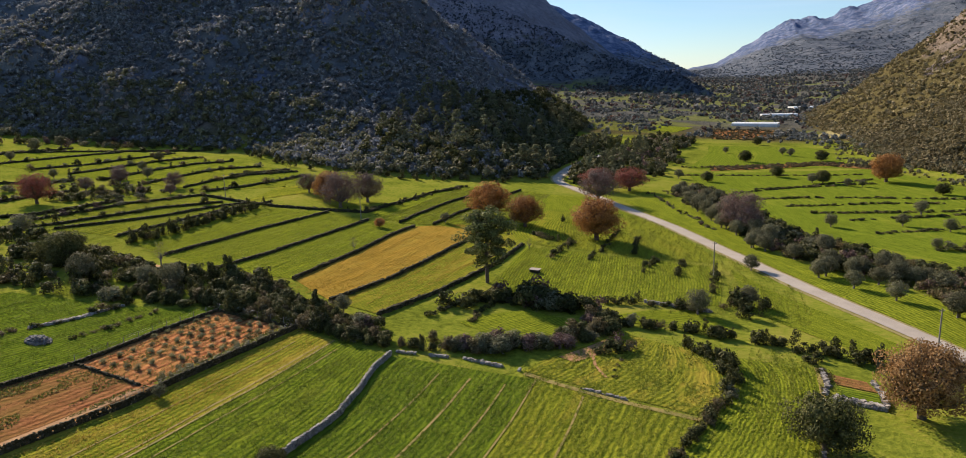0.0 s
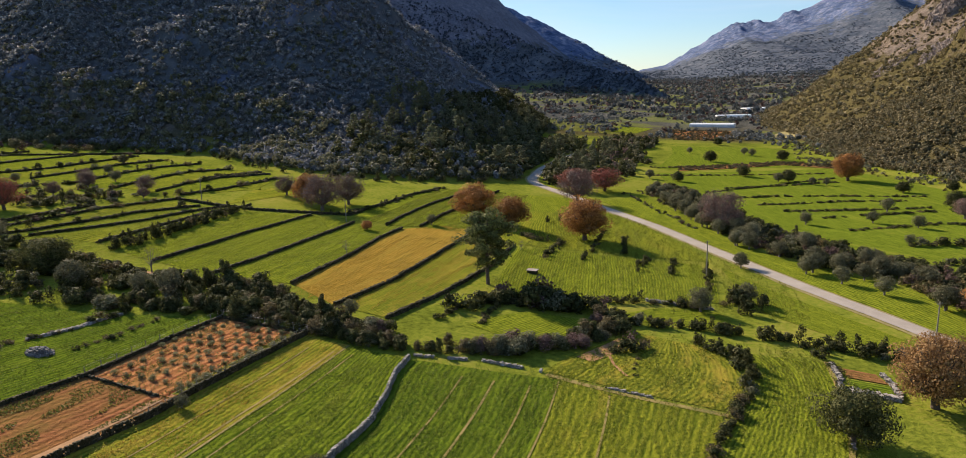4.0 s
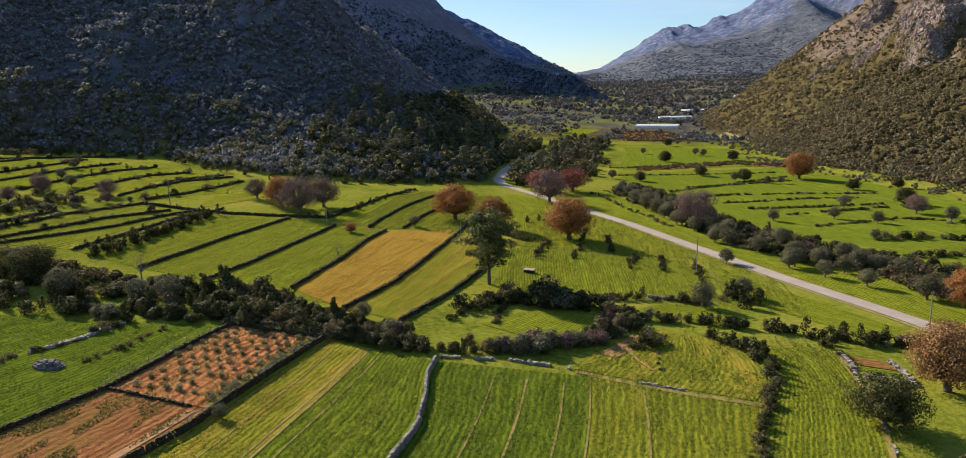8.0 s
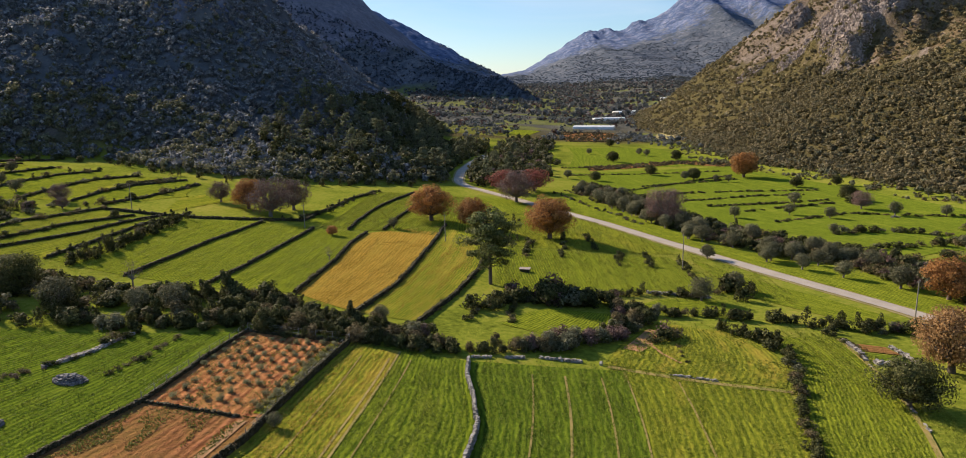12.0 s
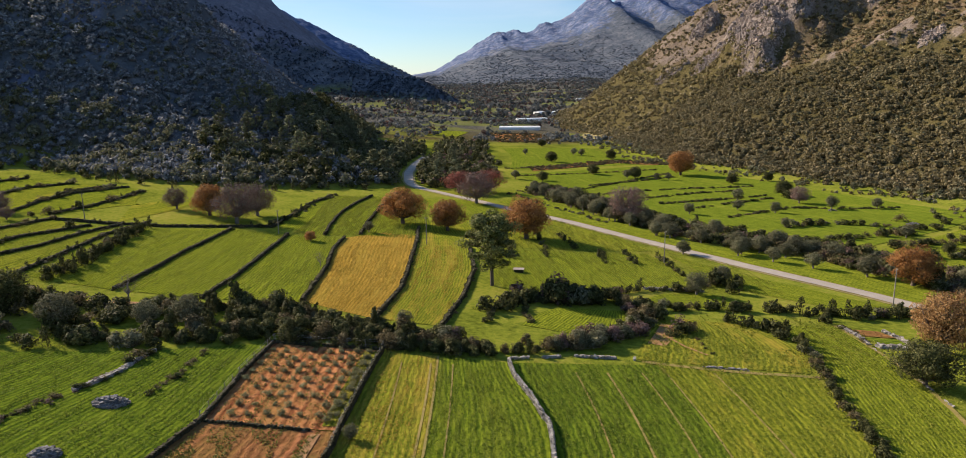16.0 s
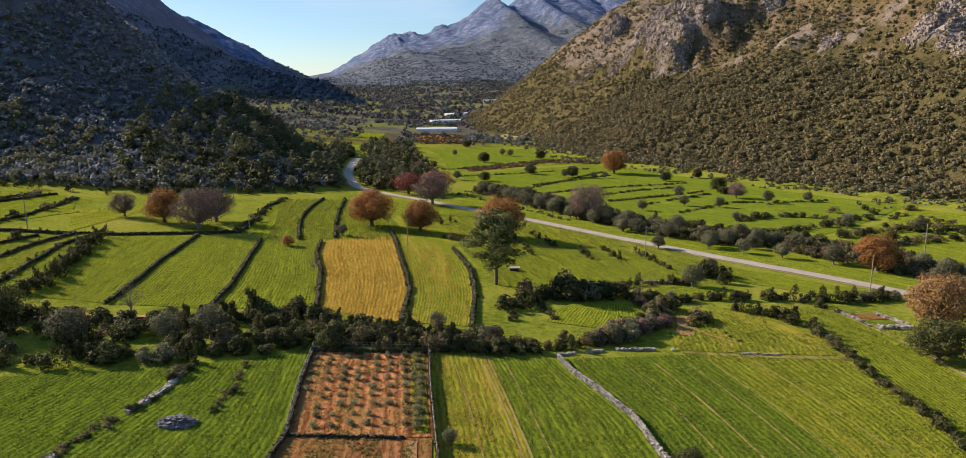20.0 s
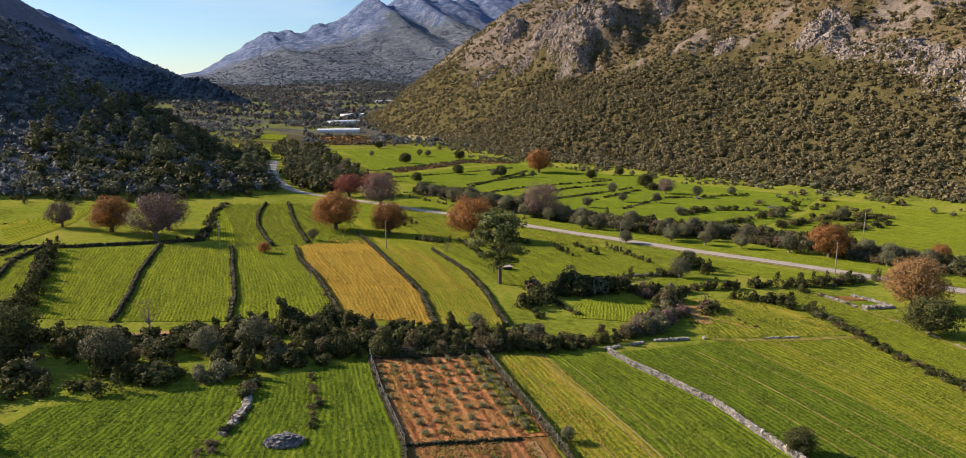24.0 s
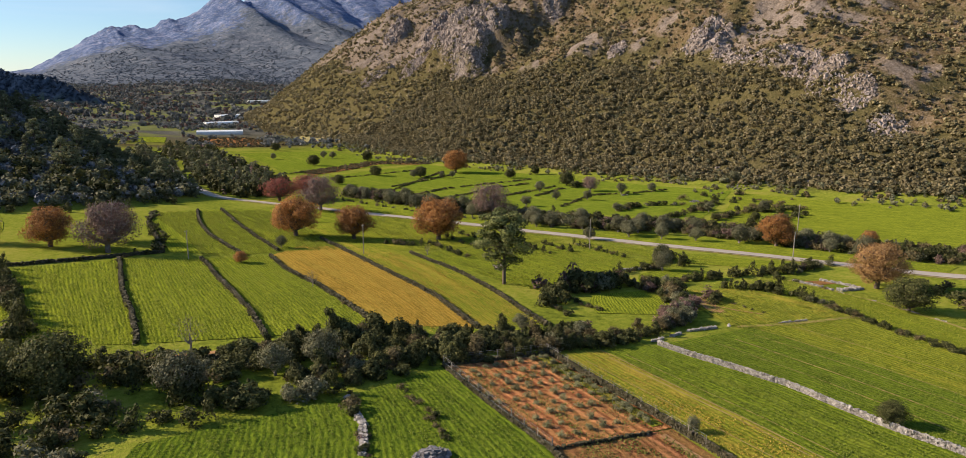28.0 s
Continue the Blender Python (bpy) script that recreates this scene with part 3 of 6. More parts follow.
FIELDS = [
    ("field", T5, T4, M_LUSH), ("field", T4, T1, M_LUSH), ("field", T1, T2, M_GOLD), ("field", T2, T3, M_MIX), ("field", T6, T5, M_LUSH),
    ("field", T7, T6, M_LUSH), ("field", T8, T7, M_PALE), ("field", TF, T8, M_LUSH), ("field", TE, TF, M_PALE),
    ("field", T9, T10, M_LUSH), ("field", [(-47.9, 119.6), (-52, 98.6), (-53.2, 77.2), (-54.4, 55.4)], T9, M_LUSH),
    ("field", T10, [(-15.7, 123.7), (-15.2, 93.7), (-12.8, 72.1), (-13.9, 46.3)], M_LUSH),
    ("field", TD, [(-85.6, 110.4), (-85.4, 94.3), (-88.4, 73.3), (-95, 52.2)][::1], M_PALE), ("field", TC[::-1], TD[::-1], M_LUSH), ("field", TG[::-1], TC[::-1], M_PALE),
    ("field", TB[::-1], TG[::-1], M_LUSH), ("field", TH[::-1], TB[::-1], M_LUSH), ("field", TA[::-1], TH[::-1], M_PALE), ("field", TI[::-1], TA[::-1], M_LUSH), ("field", TJ[::-1], TI[::-1], M_LUSH),
    ("orchard_soil", ORCH_W[:3], [(-19.6, -39.7), (-20.7, -48.8), (-22.3, -65.4)], M_SOIL), ("plot_soil", ORCH_W[2:], [(-22.7, -65.6), (-25.7, -84.4), (-27.5, -98.7)], M_PLOT),
    ("field", ORCH_E, STRIP_M, M_MIX), ("field", STRIP_M, STONE_W, M_FRESH), ("field", STONE_W, DEEP_E, M_DEEP), ("field", DEEP_E, [(42.1, -47.9), (40.1, -59.4), (38.9, -67.3), (34.8, -80.2), (32.3, -99.1)], M_PALE),
    ("field", EAST_H, EPATH, M_LUSH), ("field", PILE_W, ORCH_W, M_DEEP), ("field", [(-73.1, -44.2), (-78.2, -53.8), (-86.3, -69.2), (-94.6, -86.1)], PILE_W, M_DEEP),
    ("field", [(18.3, -40.9), (21.5, -32.6), (27, -23.1), (30.7, -20)], [(42, -46.9), (45.6, -39.5), (45.1, -30.3), (40.5, -23.8)], M_MIX),
]
FIELDS += [
    ("field", [(-1.2, 35.6), (0.3, 11.8), (2.8, -5.3)], [(42.3, 33.9), (45, 17.6), (44.8, 2.4)], M_LUSH), ("field", [(-11.8, 87.9), (-12.8, 64.6), (-11.2, 47.8), (-1.3, 38.8)], [(23.3, 86.9), (32.6, 69.4), (40.4, 52.7), (44.8, 37)], M_PALE),
    ("field", [(-14.8, 122.1), (-14.2, 104), (-11.8, 89.3)], [(0.9, 121.4), (11, 105.2), (21.6, 88.3)], M_LUSH), ("field", [(2.9, -24.9), (6.7, -17.8), (11.5, -14.3)], [(15.7, -32.5), (21.3, -25.3), (23, -16.3)], M_LUSH),
    ("field", [(26.6, -11.1), (33.9, -3.8), (44.2, -4.4)], [(30.5, -13.8), (38.1, -13.5), (47.6, -14.1)], M_LUSH), ("field", [(46.9, 32.2), (55.1, 15.7), (65.4, 0.4), (73.9, -13.7)], [(50.5, 0.6), (56.5, -6.4), (62.6, -13.5), (68.6, -17.1)], M_LUSH),
    ("field", [(12.5, 121.1), (26.5, 93.9), (35.7, 78.1), (52.4, 45.5), (63.8, 22.2), (73.3, 6.2), (86.9, -20.1), (95.7, -39.7)], [(25.6, 144.2), (39.4, 106), (47.8, 77.9), (58.2, 50.9), (71.9, 35), (85.8, 20.1), (91.9, -5.3), (105.6, -38)], M_LUSH),
    ("field", [(30, 214.7), (36, 177.7), (51.9, 140), (61.3, 92), (76.4, 64.2), (98.5, 36.1)], [(117.5, 255.2), (132.2, 216.4), (143.3, 182.8), (151.8, 152.1), (158.5, 112.9), (167.1, 76.1)], M_FRESH),
    ("field", [(100.8, 31.3), (107.3, 6.6), (117.9, -29), (136.2, -76.1)], [(166, 72.3), (172.9, 36.7), (186.3, -1), (198.6, -57.8)], M_LUSH),
    ("field", [(29.4, 232.2), (34, 270.8), (38, 311.5), (37, 362)], [(109.5, 260.8), (107.4, 292.8), (101.6, 332.5), (98, 364.6)], M_FRESH),
]
LABELS = {M_FRESH.name: "fresh green crop with faint drill rows", M_LUSH.name: "bright green sown field with fine drill rows", M_GOLD.name: "yellowing golden-green field with drill rows", M_MIX.name: "green field streaked with straw yellow",
          M_PALE.name: "pale green field with dry yellow patches", M_DEEP.name: "deep green dense crop with furrow lines", M_SOIL.name: "red-brown tilled orchard soil in rows", M_PLOT.name: "bare red-brown plot with weedy strips"}
for nm, l, r, mt in FIELDS:
    sheet(nm, l, r, mt, 0.10, 2.5 if l[0][1] < 60 else 4.0, label=LABELS[mt.name])

ROAD = [(-15.3, 282.4), (-21.2, 233.8), (-23.4, 200.1), (-21.8, 163.2), (-17, 151.6), (-8.9, 140.6), (8.4, 115.7), (23.2, 92.5), (32.3, 78.1), (48.8, 45.6), (60.2, 22.7), (69.6, 6.3), (77.1, -6.7), (82.9, -20.1), (90.6, -36.8), (96.7, -45.3), (123, -90.7), (164.6, -158)]


def asphalt():
    m, t, bs = nodes("pale_asphalt")
    p = position(t)
    f = calc(t, "ADD", calc(t, "MULTIPLY", tex(t, p, 0.25, 4), 0.5), calc(t, "MULTIPLY", tex(t, p, 6, 3), 0.5))
    t.links.new(ramp(t, f, [(0.3, (0.23, 0.20, 0.17)), (0.7, (0.38, 0.335, 0.285))]), bs.inputs["Base Color"])
    bs.inputs["Roughness"].default_value = 0.85
    return m


def offset(line, d, step=4):
    q = resample(line, step)
    t = np.gradient(q, axis=0)
    t /= np.hypot(*t.T)[:, None]
    return q + np.stack([t[:, 1], -t[:, 0]], 1) * d


M_ROAD = asphalt()
M_VERGE = earthy("dry_verge", [(0.3, (0.12, 0.12, 0.03)), (0.55, (0.25, 0.21, 0.08)), (0.8, (0.36, 0.29, 0.17))], 0.5, 0.95)
sheet("road_verge", offset(ROAD, -2.9), offset(ROAD, 2.9), M_VERGE, 0.10, 2.0, "dry grass verge along the road", "verge")
sheet("road", offset(ROAD, -2.0), offset(ROAD, 2.0), M_ROAD, 0.22, 1.6, "pale grey worn asphalt country road", "road")


# ---- walls ----
STONE_V = np.array([(x, y, z) for x in (-0.5, 0.5) for y in (-0.5, 0.5) for z in (-0.5, 0.5)], float)
STONE_F = np.array([(0, 1, 3), (0, 3, 2), (4, 6, 7), (4, 7, 5), (0, 4, 5), (0, 5, 1), (2, 3, 7), (2, 7, 6), (1, 5, 7), (1, 7, 3), (0, 2, 6), (0, 6, 4)])


def stones_at(x, y, z, size, r):
    """Rough, turned blocks, one at each place."""
    n = len(x)
    V = STONE_V[None] * r.uniform(0.75, 1.2, (n, 1, 3)) + r.normal(0, 0.09, (n, 8, 3))
    a, b = r.uniform(0, 6.28, n), r.normal(0, 0.3, n)
    c, s = np.cos(a)[:, None], np.sin(a)[:, None]
    zz = V[..., 2] + b[:, None] * V[..., 0]
    X, Y = V[..., 0] * c - V[..., 1] * s, V[..., 0] * s + V[..., 1] * c
    P = np.stack([X * size[:, None] + x[:, None], Y * size[:, None] + y[:, None], zz * size[:, None] * 0.8 + z[:, None]], -1)
    return P.reshape(-1, 3), (STONE_F[None] + (np.arange(n) * 8)[:, None, None]).reshape(-1, 3)


def stone_wall(line, width, height, size, mat, label, seed, name="stone_wall", gaps=0.0, batter=0.22, sway=0.7):
    r = np.random.default_rng(seed)
    q = resample(line, size * 0.8)
    t = np.gradient(q, axis=0)
    t /= np.hypot(*t.T)[:, None]
    nrm = np.stack([t[:, 1], -t[:, 0]], 1)
    wob = fbm(q[:, 0] / 6, q[:, 1] / 6, 3, seed) * sway
    keep = vnoise(q[:, 0] / 2.2 + 0.37, q[:, 1] / 2.2, seed) >= gaps
    chunks = []
    for layer in range(max(1, int(height / (size * 0.62)))):
        for lane in np.arange(-width / 2 + size / 2, width / 2 - size / 4, size * 0.8):
            shrink = max(0.3, 1 - batter * layer)
            p = q + nrm * (lane * shrink + wob)[:, None] + r.normal(0, size * 0.16, q.shape)
            on = keep & (r.random(len(q)) > 0.10 + 0.45 * batter * layer)
            p = p[on]
            if len(p):
                chunks.append(stones_at(p[:, 0], p[:, 1], ground_z(p[:, 0], p[:, 1]) + size * 0.30 + layer * size * 0.6, r.uniform(0.65, 1.25, len(p)) * size, r))
    V, F = merge(chunks)
    return tagged(new(name, tri_mesh(name, V, F, mat)), label, "stone wall", "field walls")


# ---- plants ----
def blob_leaves(r, n, size, lumps, radius=1.0, flat=1.0, shell=0.45):
    """Leaf centres gathered in lumps round a crown."""
    k = r.integers(0, len(lumps), n)
    d = r.normal(size=(n, 3))
    d /= np.linalg.norm(d, axis=1)[:, None]
    rad = lumps[k, 3] * (shell + (1 - shell) * r.random(n) ** 0.5)
    c = lumps[k, :3] + d * rad[:, None] * (1, 1, flat)
    mid = np.average(lumps[:, :3], axis=0, weights=lumps[:, 3])
    side = c - mid
    side /= np.linalg.norm(side, axis=1)[:, None] + 1e-9
    return leaf_tris(c, size, r, d * 0.65 + side * 0.5)


def crown_lumps(r, n, width, z0, z1, size):
    """Lumps filling a rounded crown, biggest at its belly."""
    out = []
    for i in range(n):
        h = (i + 0.5) / n
        z = z0 + (z1 - z0) * h
        belly = math.sin(math.pi * min(0.95, 0.18 + 0.74 * h)) ** 0.7
        a, d = i * 2.4 + r.uniform(-0.4, 0.4), math.sqrt(r.uniform(0.08, 1))
        out.append((math.cos(a) * d * belly * (width / 2 - size * 0.8), math.sin(a) * d * belly * (width / 2 - size * 0.8), z, size * r.uniform(0.7, 1.2)))
    return np.array(out)


def tree_parts(seed, width, height, trunk_h, leaf, n_leaf, lumps_n, lump, r0=0.3, flat=0.75, bare=False):
    r = np.random.default_rng(seed)
    lumps = crown_lumps(r, lumps_n, width, trunk_h + lump * 0.3, height - lump * 0.7, lump)
    wood = [limb((0, 0, -0.3), (r.normal(0, 0.15), r.normal(0, 0.15), trunk_h), r0, r0 * 0.75, 8)]
    top = np.array([0, 0, trunk_h])
    for l in lumps:
        mid = top + (l[:3] - top) * (0.45, 0.45, 0.35) + r.normal(0, 0.12, 3)
        wood.append(limb(top - (0, 0, 0.2), mid, r0 * 0.45, r0 * 0.22, 5))
        wood.append(limb(mid, l[:3], r0 * 0.22, r0 * 0.08, 4))
        if bare:
            for _ in range(7):
                d = r.normal(size=3)
                d[2] = abs(d[2]) * 0.8
                e = l[:3] + d / np.linalg.norm(d) * l[3] * 0.95
                wood.append(limb(l[:3], e, r0 * 0.07, r0 * 0.02, 3))
    crown = blob_leaves(r, n_leaf, leaf, lumps, flat=flat)
    return merge(wood), crown


KINDS = {
    "oak": dict(width=9.4, height=6.7, trunk_h=1.2, leaf=0.12, n_leaf=12000, lumps_n=44, lump=1.35, r0=0.42, bare=True),
    "plum": dict(width=10.0, height=7.2, trunk_h=1.3, leaf=0.12, n_leaf=6200, lumps_n=44, lump=1.45, r0=0.40, bare=True),
    "olive": dict(width=5.4, height=4.8, trunk_h=1.1, leaf=0.12, n_leaf=3600, lumps_n=18, lump=1.1, r0=0.26),
    "holm": dict(width=9.6, height=6.6, trunk_h=0.9, leaf=0.14, n_leaf=10000, lumps_n=32, lump=1.6, r0=0.35),
    "tan": dict(width=9.4, height=7.2, trunk_h=1.3, leaf=0.105, n_leaf=17000, lumps_n=60, lump=1.25, r0=0.42, bare=True),
    "bare": dict(width=4, height=4.6, trunk_h=1.4, leaf=0.07, n_leaf=260, lumps_n=12, lump=0.9, r0=0.14, bare=True),
}
NAMES = {
    "oak": ("oak_tree", "tree", L_OAK, M_BARK, "spreading oak with russet-brown autumn leaves in the field"),
    "red": ("autumn_tree", "tree", L_REDTWIG, M_BARK, "wide tree with dull red autumn crown beside the road"),
    "plum": ("plane_tree", "tree", L_TWIG, M_GREYBARK, "leafless tree with purplish-grey twigs in the grass"),
    "tan": ("oak_tree", "tree", L_TAN, M_BARK, "big spreading oak with pale tan withered leaves"),
    "olive": ("olive_tree", "tree", L_OLIVE, M_GREYBARK, "grey-green olive tree standing in the grass"),
    "holm": ("holm_oak", "tree", L_SHRUB, M_BARK, "dense dark evergreen oak with rounded crown"),
    "bare": ("bare_tree", "tree", L_BRUSH, M_GREYBARK, "small leafless tree with thin branches"),
}
PLANTS = {}


def plant(kind, x, y, width, tall=1.0, look_of=None, sink=0.0):
    """One tree of a kind at a place; alike trees share their meshes."""
    nm, cat, leafm, bark, label = NAMES[look_of or kind]
    variant = int(abs(x * 7 + y * 3)) % 3
    key = (look_of or kind, variant)
    spec = KINDS[kind]
    if key not in PLANTS:
        w, c = tree_parts(100 + variant * 17 + len(nm), **spec)
        PLANTS[key] = (tri_mesh("trunk", *w, bark, shade=True), tri_mesh("crown", *c, leafm))
    wm, cm = PLANTS[key]
    s = width / spec["width"]
    ob = new(nm)
    ob.matrix_basis = Matrix.LocRotScale((x, y, gz(x, y) - sink), Euler((0, 0, (x * 1.7 + y) % 6.28)), (s, s, s * tall))
    part("trunk", wm, ob), part("crown", cm, ob)
    return tagged(ob, label, cat, nm.replace("_", " ") + "s")


TREES = [
    ("oak", -20.6, 67.4, 13.0), ("oak", -7.7, 59.1, 11.0), ("oak", 13.8, 51.5, 14.3), ("oak", -76.3, 69.1, 11.2), ("oak", 112.1, 208.6, 14.9), ("oak", 90.4, 0.8, 10.6), ("oak", -42.5, 37.7, 3.2),
    ("plum", 3.9, 115.9, 14.3), ("plum", -65.8, 58.4, 13.5), ("plum", -63.3, 71.6, 11.6), ("plum", -88.3, 77.2, 8.2), ("plum", -129.4, 60.7, 6.7), ("plum", 50.5, 81.5, 14.1), ("plum", 126.3, 117.7, 8.2), ("plum", -157.3, 65.7, 6.2),
    ("bare", -36.1, 11.1, 3.2), ("bare", -63.5, -19.1, 5.0), ("bare", 0.2, 32.9, 2.7),
    ("olive", -29.2, 52.3, 3.7), ("olive", -16.6, -29.1, 3.6), ("olive", 75.9, 96, 4.8), ("olive", 106.9, 128.5, 5.7), ("olive", 96.4, 104, 4.6), ("olive", 107.1, 97.4, 4.7), ("olive", 51.4, 32.7, 4.5), ("olive", 49.9, 4.1, 4.8),
    ("olive", -109, -12.2, 6.0), ("holm", -79.4, -26.6, 10.6), ("olive", -49.9, -31.3, 6.2), ("olive", -67.4, -34.3, 6.8), ("olive", -55.9, -31.2, 4.9), ("olive", -244.8, 107.4, 7.0), ("olive", -180.5, 110.8, 5.2),
    ("olive", 97.1, 70.6, 3.6), ("olive", 130.6, 103.2, 5.8), ("olive", 41, -4.4, 5.6), ("olive", -21, -67.1, 2.1),
    ("holm", 56.1, -51.4, 10.2), ("holm", 125.4, 177, 7.1), ("holm", 144.3, 181.5, 6.8), ("holm", 57.6, 272.3, 9.3), ("holm", 67.9, 378.3, 8.1), ("holm", -84.3, -24.8, 9.2), ("holm", 1.5, -76.6, 4.6), ("holm", 39.5, 189.1, 7.0),
    ("olive", 47.7, 315.8, 4.7), ("olive", 78.9, 314.8, 5.5), ("olive", 82.7, 308.9, 5.4), ("holm", 96.1, 286.7, 8.8), ("holm", 68.9, 214.6, 7.9), ("holm", 86.2, 199.1, 8.8), ("olive", 82, 198.1, 5.2), ("olive", 94.7, 192.3, 4), ("olive", 100.3, 191.9, 4), ("plum", -149.7, 58.2, 6.6), ("olive", -165.7, 85.6, 4.7), ("olive", -151.1, 72.3, 4.9), ("plum", -146.5, 41.2, 5.4), ("plum", -121.6, 49.9, 4.3), ("olive", -174.6, 54.5, 4), ("olive", -248.7, 145.6, 7.7), ("olive", -247.8, 154.4, 7.8), ("olive", -249.3, 125, 6.7), ("olive", -223.2, 77.9, 4.7), ("olive", -220.4, 159.1, 4.1), ("holm", -136.3, 37.2, 4.3), ("holm", -132.4, 39.7, 3.4), ("plum", -126.7, 43.2, 3.8), ("olive", 27.2, 194.1, 5), ("holm", 131, 139.4, 9.5), ("olive", 139, 39.9, 5.2), ("olive", 145.8, 100.4, 4.9), ("holm", 120.2, 29.7, 4.8), ("olive", 123, 50.9, 4.6), ("olive", 162.7, 142.6, 4.3), ("oak", 111.7, -12.8, 5.4), ("olive", 182.6, 87.5, 5.2), ("olive", 172.9, 50.8, 3.7),
]
for kind, x, y, w in TREES:
    plant(kind, x, y, w * (1.18 if kind in ("oak", "plum") else 1.0))
plant("plum", -1.2, 144.5, 16.5, 0.78, look_of="red"), plant("plum", 10.8, 149.1, 18.0, 0.74, look_of="red")
plant("plum", -139.9, 18.2, 12.6, look_of="red")
plant("tan", 68.5, -38.5, 13.2)


# ---- the lone pine ----
def pine_tree(x, y, width, height, seed, me=None, label="tall pine with open dark green needle pads and bare lower trunk"):
    if me is None:
        r = np.random.default_rng(seed)
        wood = [limb((0, 0, -0.3), (0.15, 0.05, 6), 0.34, 0.27, 9), limb((0.15, 0.05, 5.9), (-0.1, 0.2, 12.6), 0.27, 0.07, 8)]
        lumps = []
        for i in range(34):
            h = 3.6 + 10.0 * (i / 33) ** 0.9
            reach = (1.4 + 3.3 * math.sin(math.pi * min(1, (14.6 - h) / 11.5)) ** 0.8) * r.uniform(0.55, 1.08)
            a = i * 2.39 + r.uniform(-0.5, 0.5)
            e = np.array([math.cos(a) * reach, math.sin(a) * reach, h + reach * 0.16 + 0.2])
            wood.append(limb((0.05, 0.1, h - 0.7), e, 0.10, 0.03, 5))
            lumps.append((*e, r.uniform(1.0, 1.75)))
            if reach > 2.4:
                k = e * (0.62, 0.62, 1) + (r.normal(0, 0.5), r.normal(0, 0.5), 0.1)
                lumps.append((*k, r.uniform(0.9, 1.5)))
        lumps.append((-0.1, 0.2, 13.4, 0.9))
        lumps = np.array(lumps)
        crown = blob_leaves(r, 9500, 0.22, lumps, flat=0.62, shell=0.3)
        me = (tri_mesh("trunk", *merge(wood), M_BARK, shade=True), tri_mesh("crown", *crown, L_LONE))
    ob = new("pine_tree")
    ob.matrix_basis = Matrix.LocRotScale((x, y, gz(x, y)), Euler((0, 0, seed * 1.3)), (width / 9.5, width / 9.5, height / 14.2))
    part("trunk", me[0], ob), part("crown", me[1], ob)
    tagged(ob, label, "tree", "pine trees")
    return me


pine_tree(0, 0, 11.2, 14.8, 3)


def wood_pine(seed, leaves):
    """A forest pine: leaning trunk, uneven tiers narrowing to a ragged top."""
    r = np.random.default_rng(seed)
    top = np.array([r.normal(0, 0.6), r.normal(0, 0.6), 13.6])
    wood, lumps = [limb((0, 0, -0.3), top, 0.30, 0.05, 7)], []
    for i in range(46):
        u = r.uniform(0.16, 1.0)
        reach = (0.5 + 4.4 * (1 - u) ** 0.75) * r.uniform(0.35, 1.1)
        a = i * 2.39 + r.uniform(-0.7, 0.7)
        e = top * u + (math.cos(a) * reach, math.sin(a) * reach, r.normal(0.1, 0.45))
        if i % 2:
            wood.append(limb(top * max(0, u - 0.06), e, 0.08, 0.02, 4))
        lumps.append((*e, r.uniform(0.45, 1.15)))
    return tri_mesh("trunk", *merge(wood), M_BARK, shade=True), tri_mesh("crown", *blob_leaves(r, leaves, 0.20, np.array(lumps), flat=0.7, shell=0.15), L_PINE)


PINES = [wood_pine(k, 5200) for k in (61, 62, 63, 64)]
pine_r = np.random.default_rng(40)
WOOD_LABEL = "pine at the wooded foot of the shaded hill"
for _ in range(85):
    px, py = pine_r.uniform(-112, -26), pine_r.uniform(160, 250)
    dep = float(inside_depth(np.array([px]), np.array([py]), HILL_APRON)[0])
    if dep > 4 and not (px < -62 and py < 168):
        w = pine_r.uniform(5.5, 9.5)
        pine_tree(px, py, w, w * pine_r.uniform(1.05, 1.35), int(pine_r.integers(1, 99)), PINES[int(pine_r.integers(0, 4))], WOOD_LABEL)

for _ in range(60):
    px, py = pine_r.uniform(-75, -34), pine_r.uniform(225, 430)
    dep = float(inside_depth(np.array([px]), np.array([py]), HILL_APRON)[0])
    if 2 < dep < 42:
        w = pine_r.uniform(6.0, 9.8)
        pine_tree(px, py, w, w * pine_r.uniform(1.05, 1.35), int(pine_r.integers(1, 99)), PINES[int(pine_r.integers(0, 4))], "pine on the wooded spur of the shaded hill")
for k in range(22):
    py = 164 + k * 7.5 + pine_r.uniform(-2.5, 2.5)
    w = pine_r.uniform(6.0, 9.0)
    pine_tree(float(np.interp(py, [160, 200, 240, 290, 335], [-27, -30, -28, -24, -22])) - pine_r.uniform(0, 5), py, w, w * pine_r.uniform(1.1, 1.4), int(pine_r.integers(1, 99)), PINES[int(pine_r.integers(0, 4))], "tall pine overhanging the shaded valley road")
for _ in range(34):
    py = pine_r.uniform(158, 335)
    px = float(np.interp(py, [158, 200, 233, 282, 335], [-13, -17, -14, -9, -14])) + pine_r.uniform(0, 15)
    w = pine_r.uniform(4.6, 7.4)
    pine_tree(px, py, w, w * pine_r.uniform(1.2, 1.55), int(pine_r.integers(1, 99)), PINES[int(pine_r.integers(0, 4))], "pine among the trees beside the valley road")

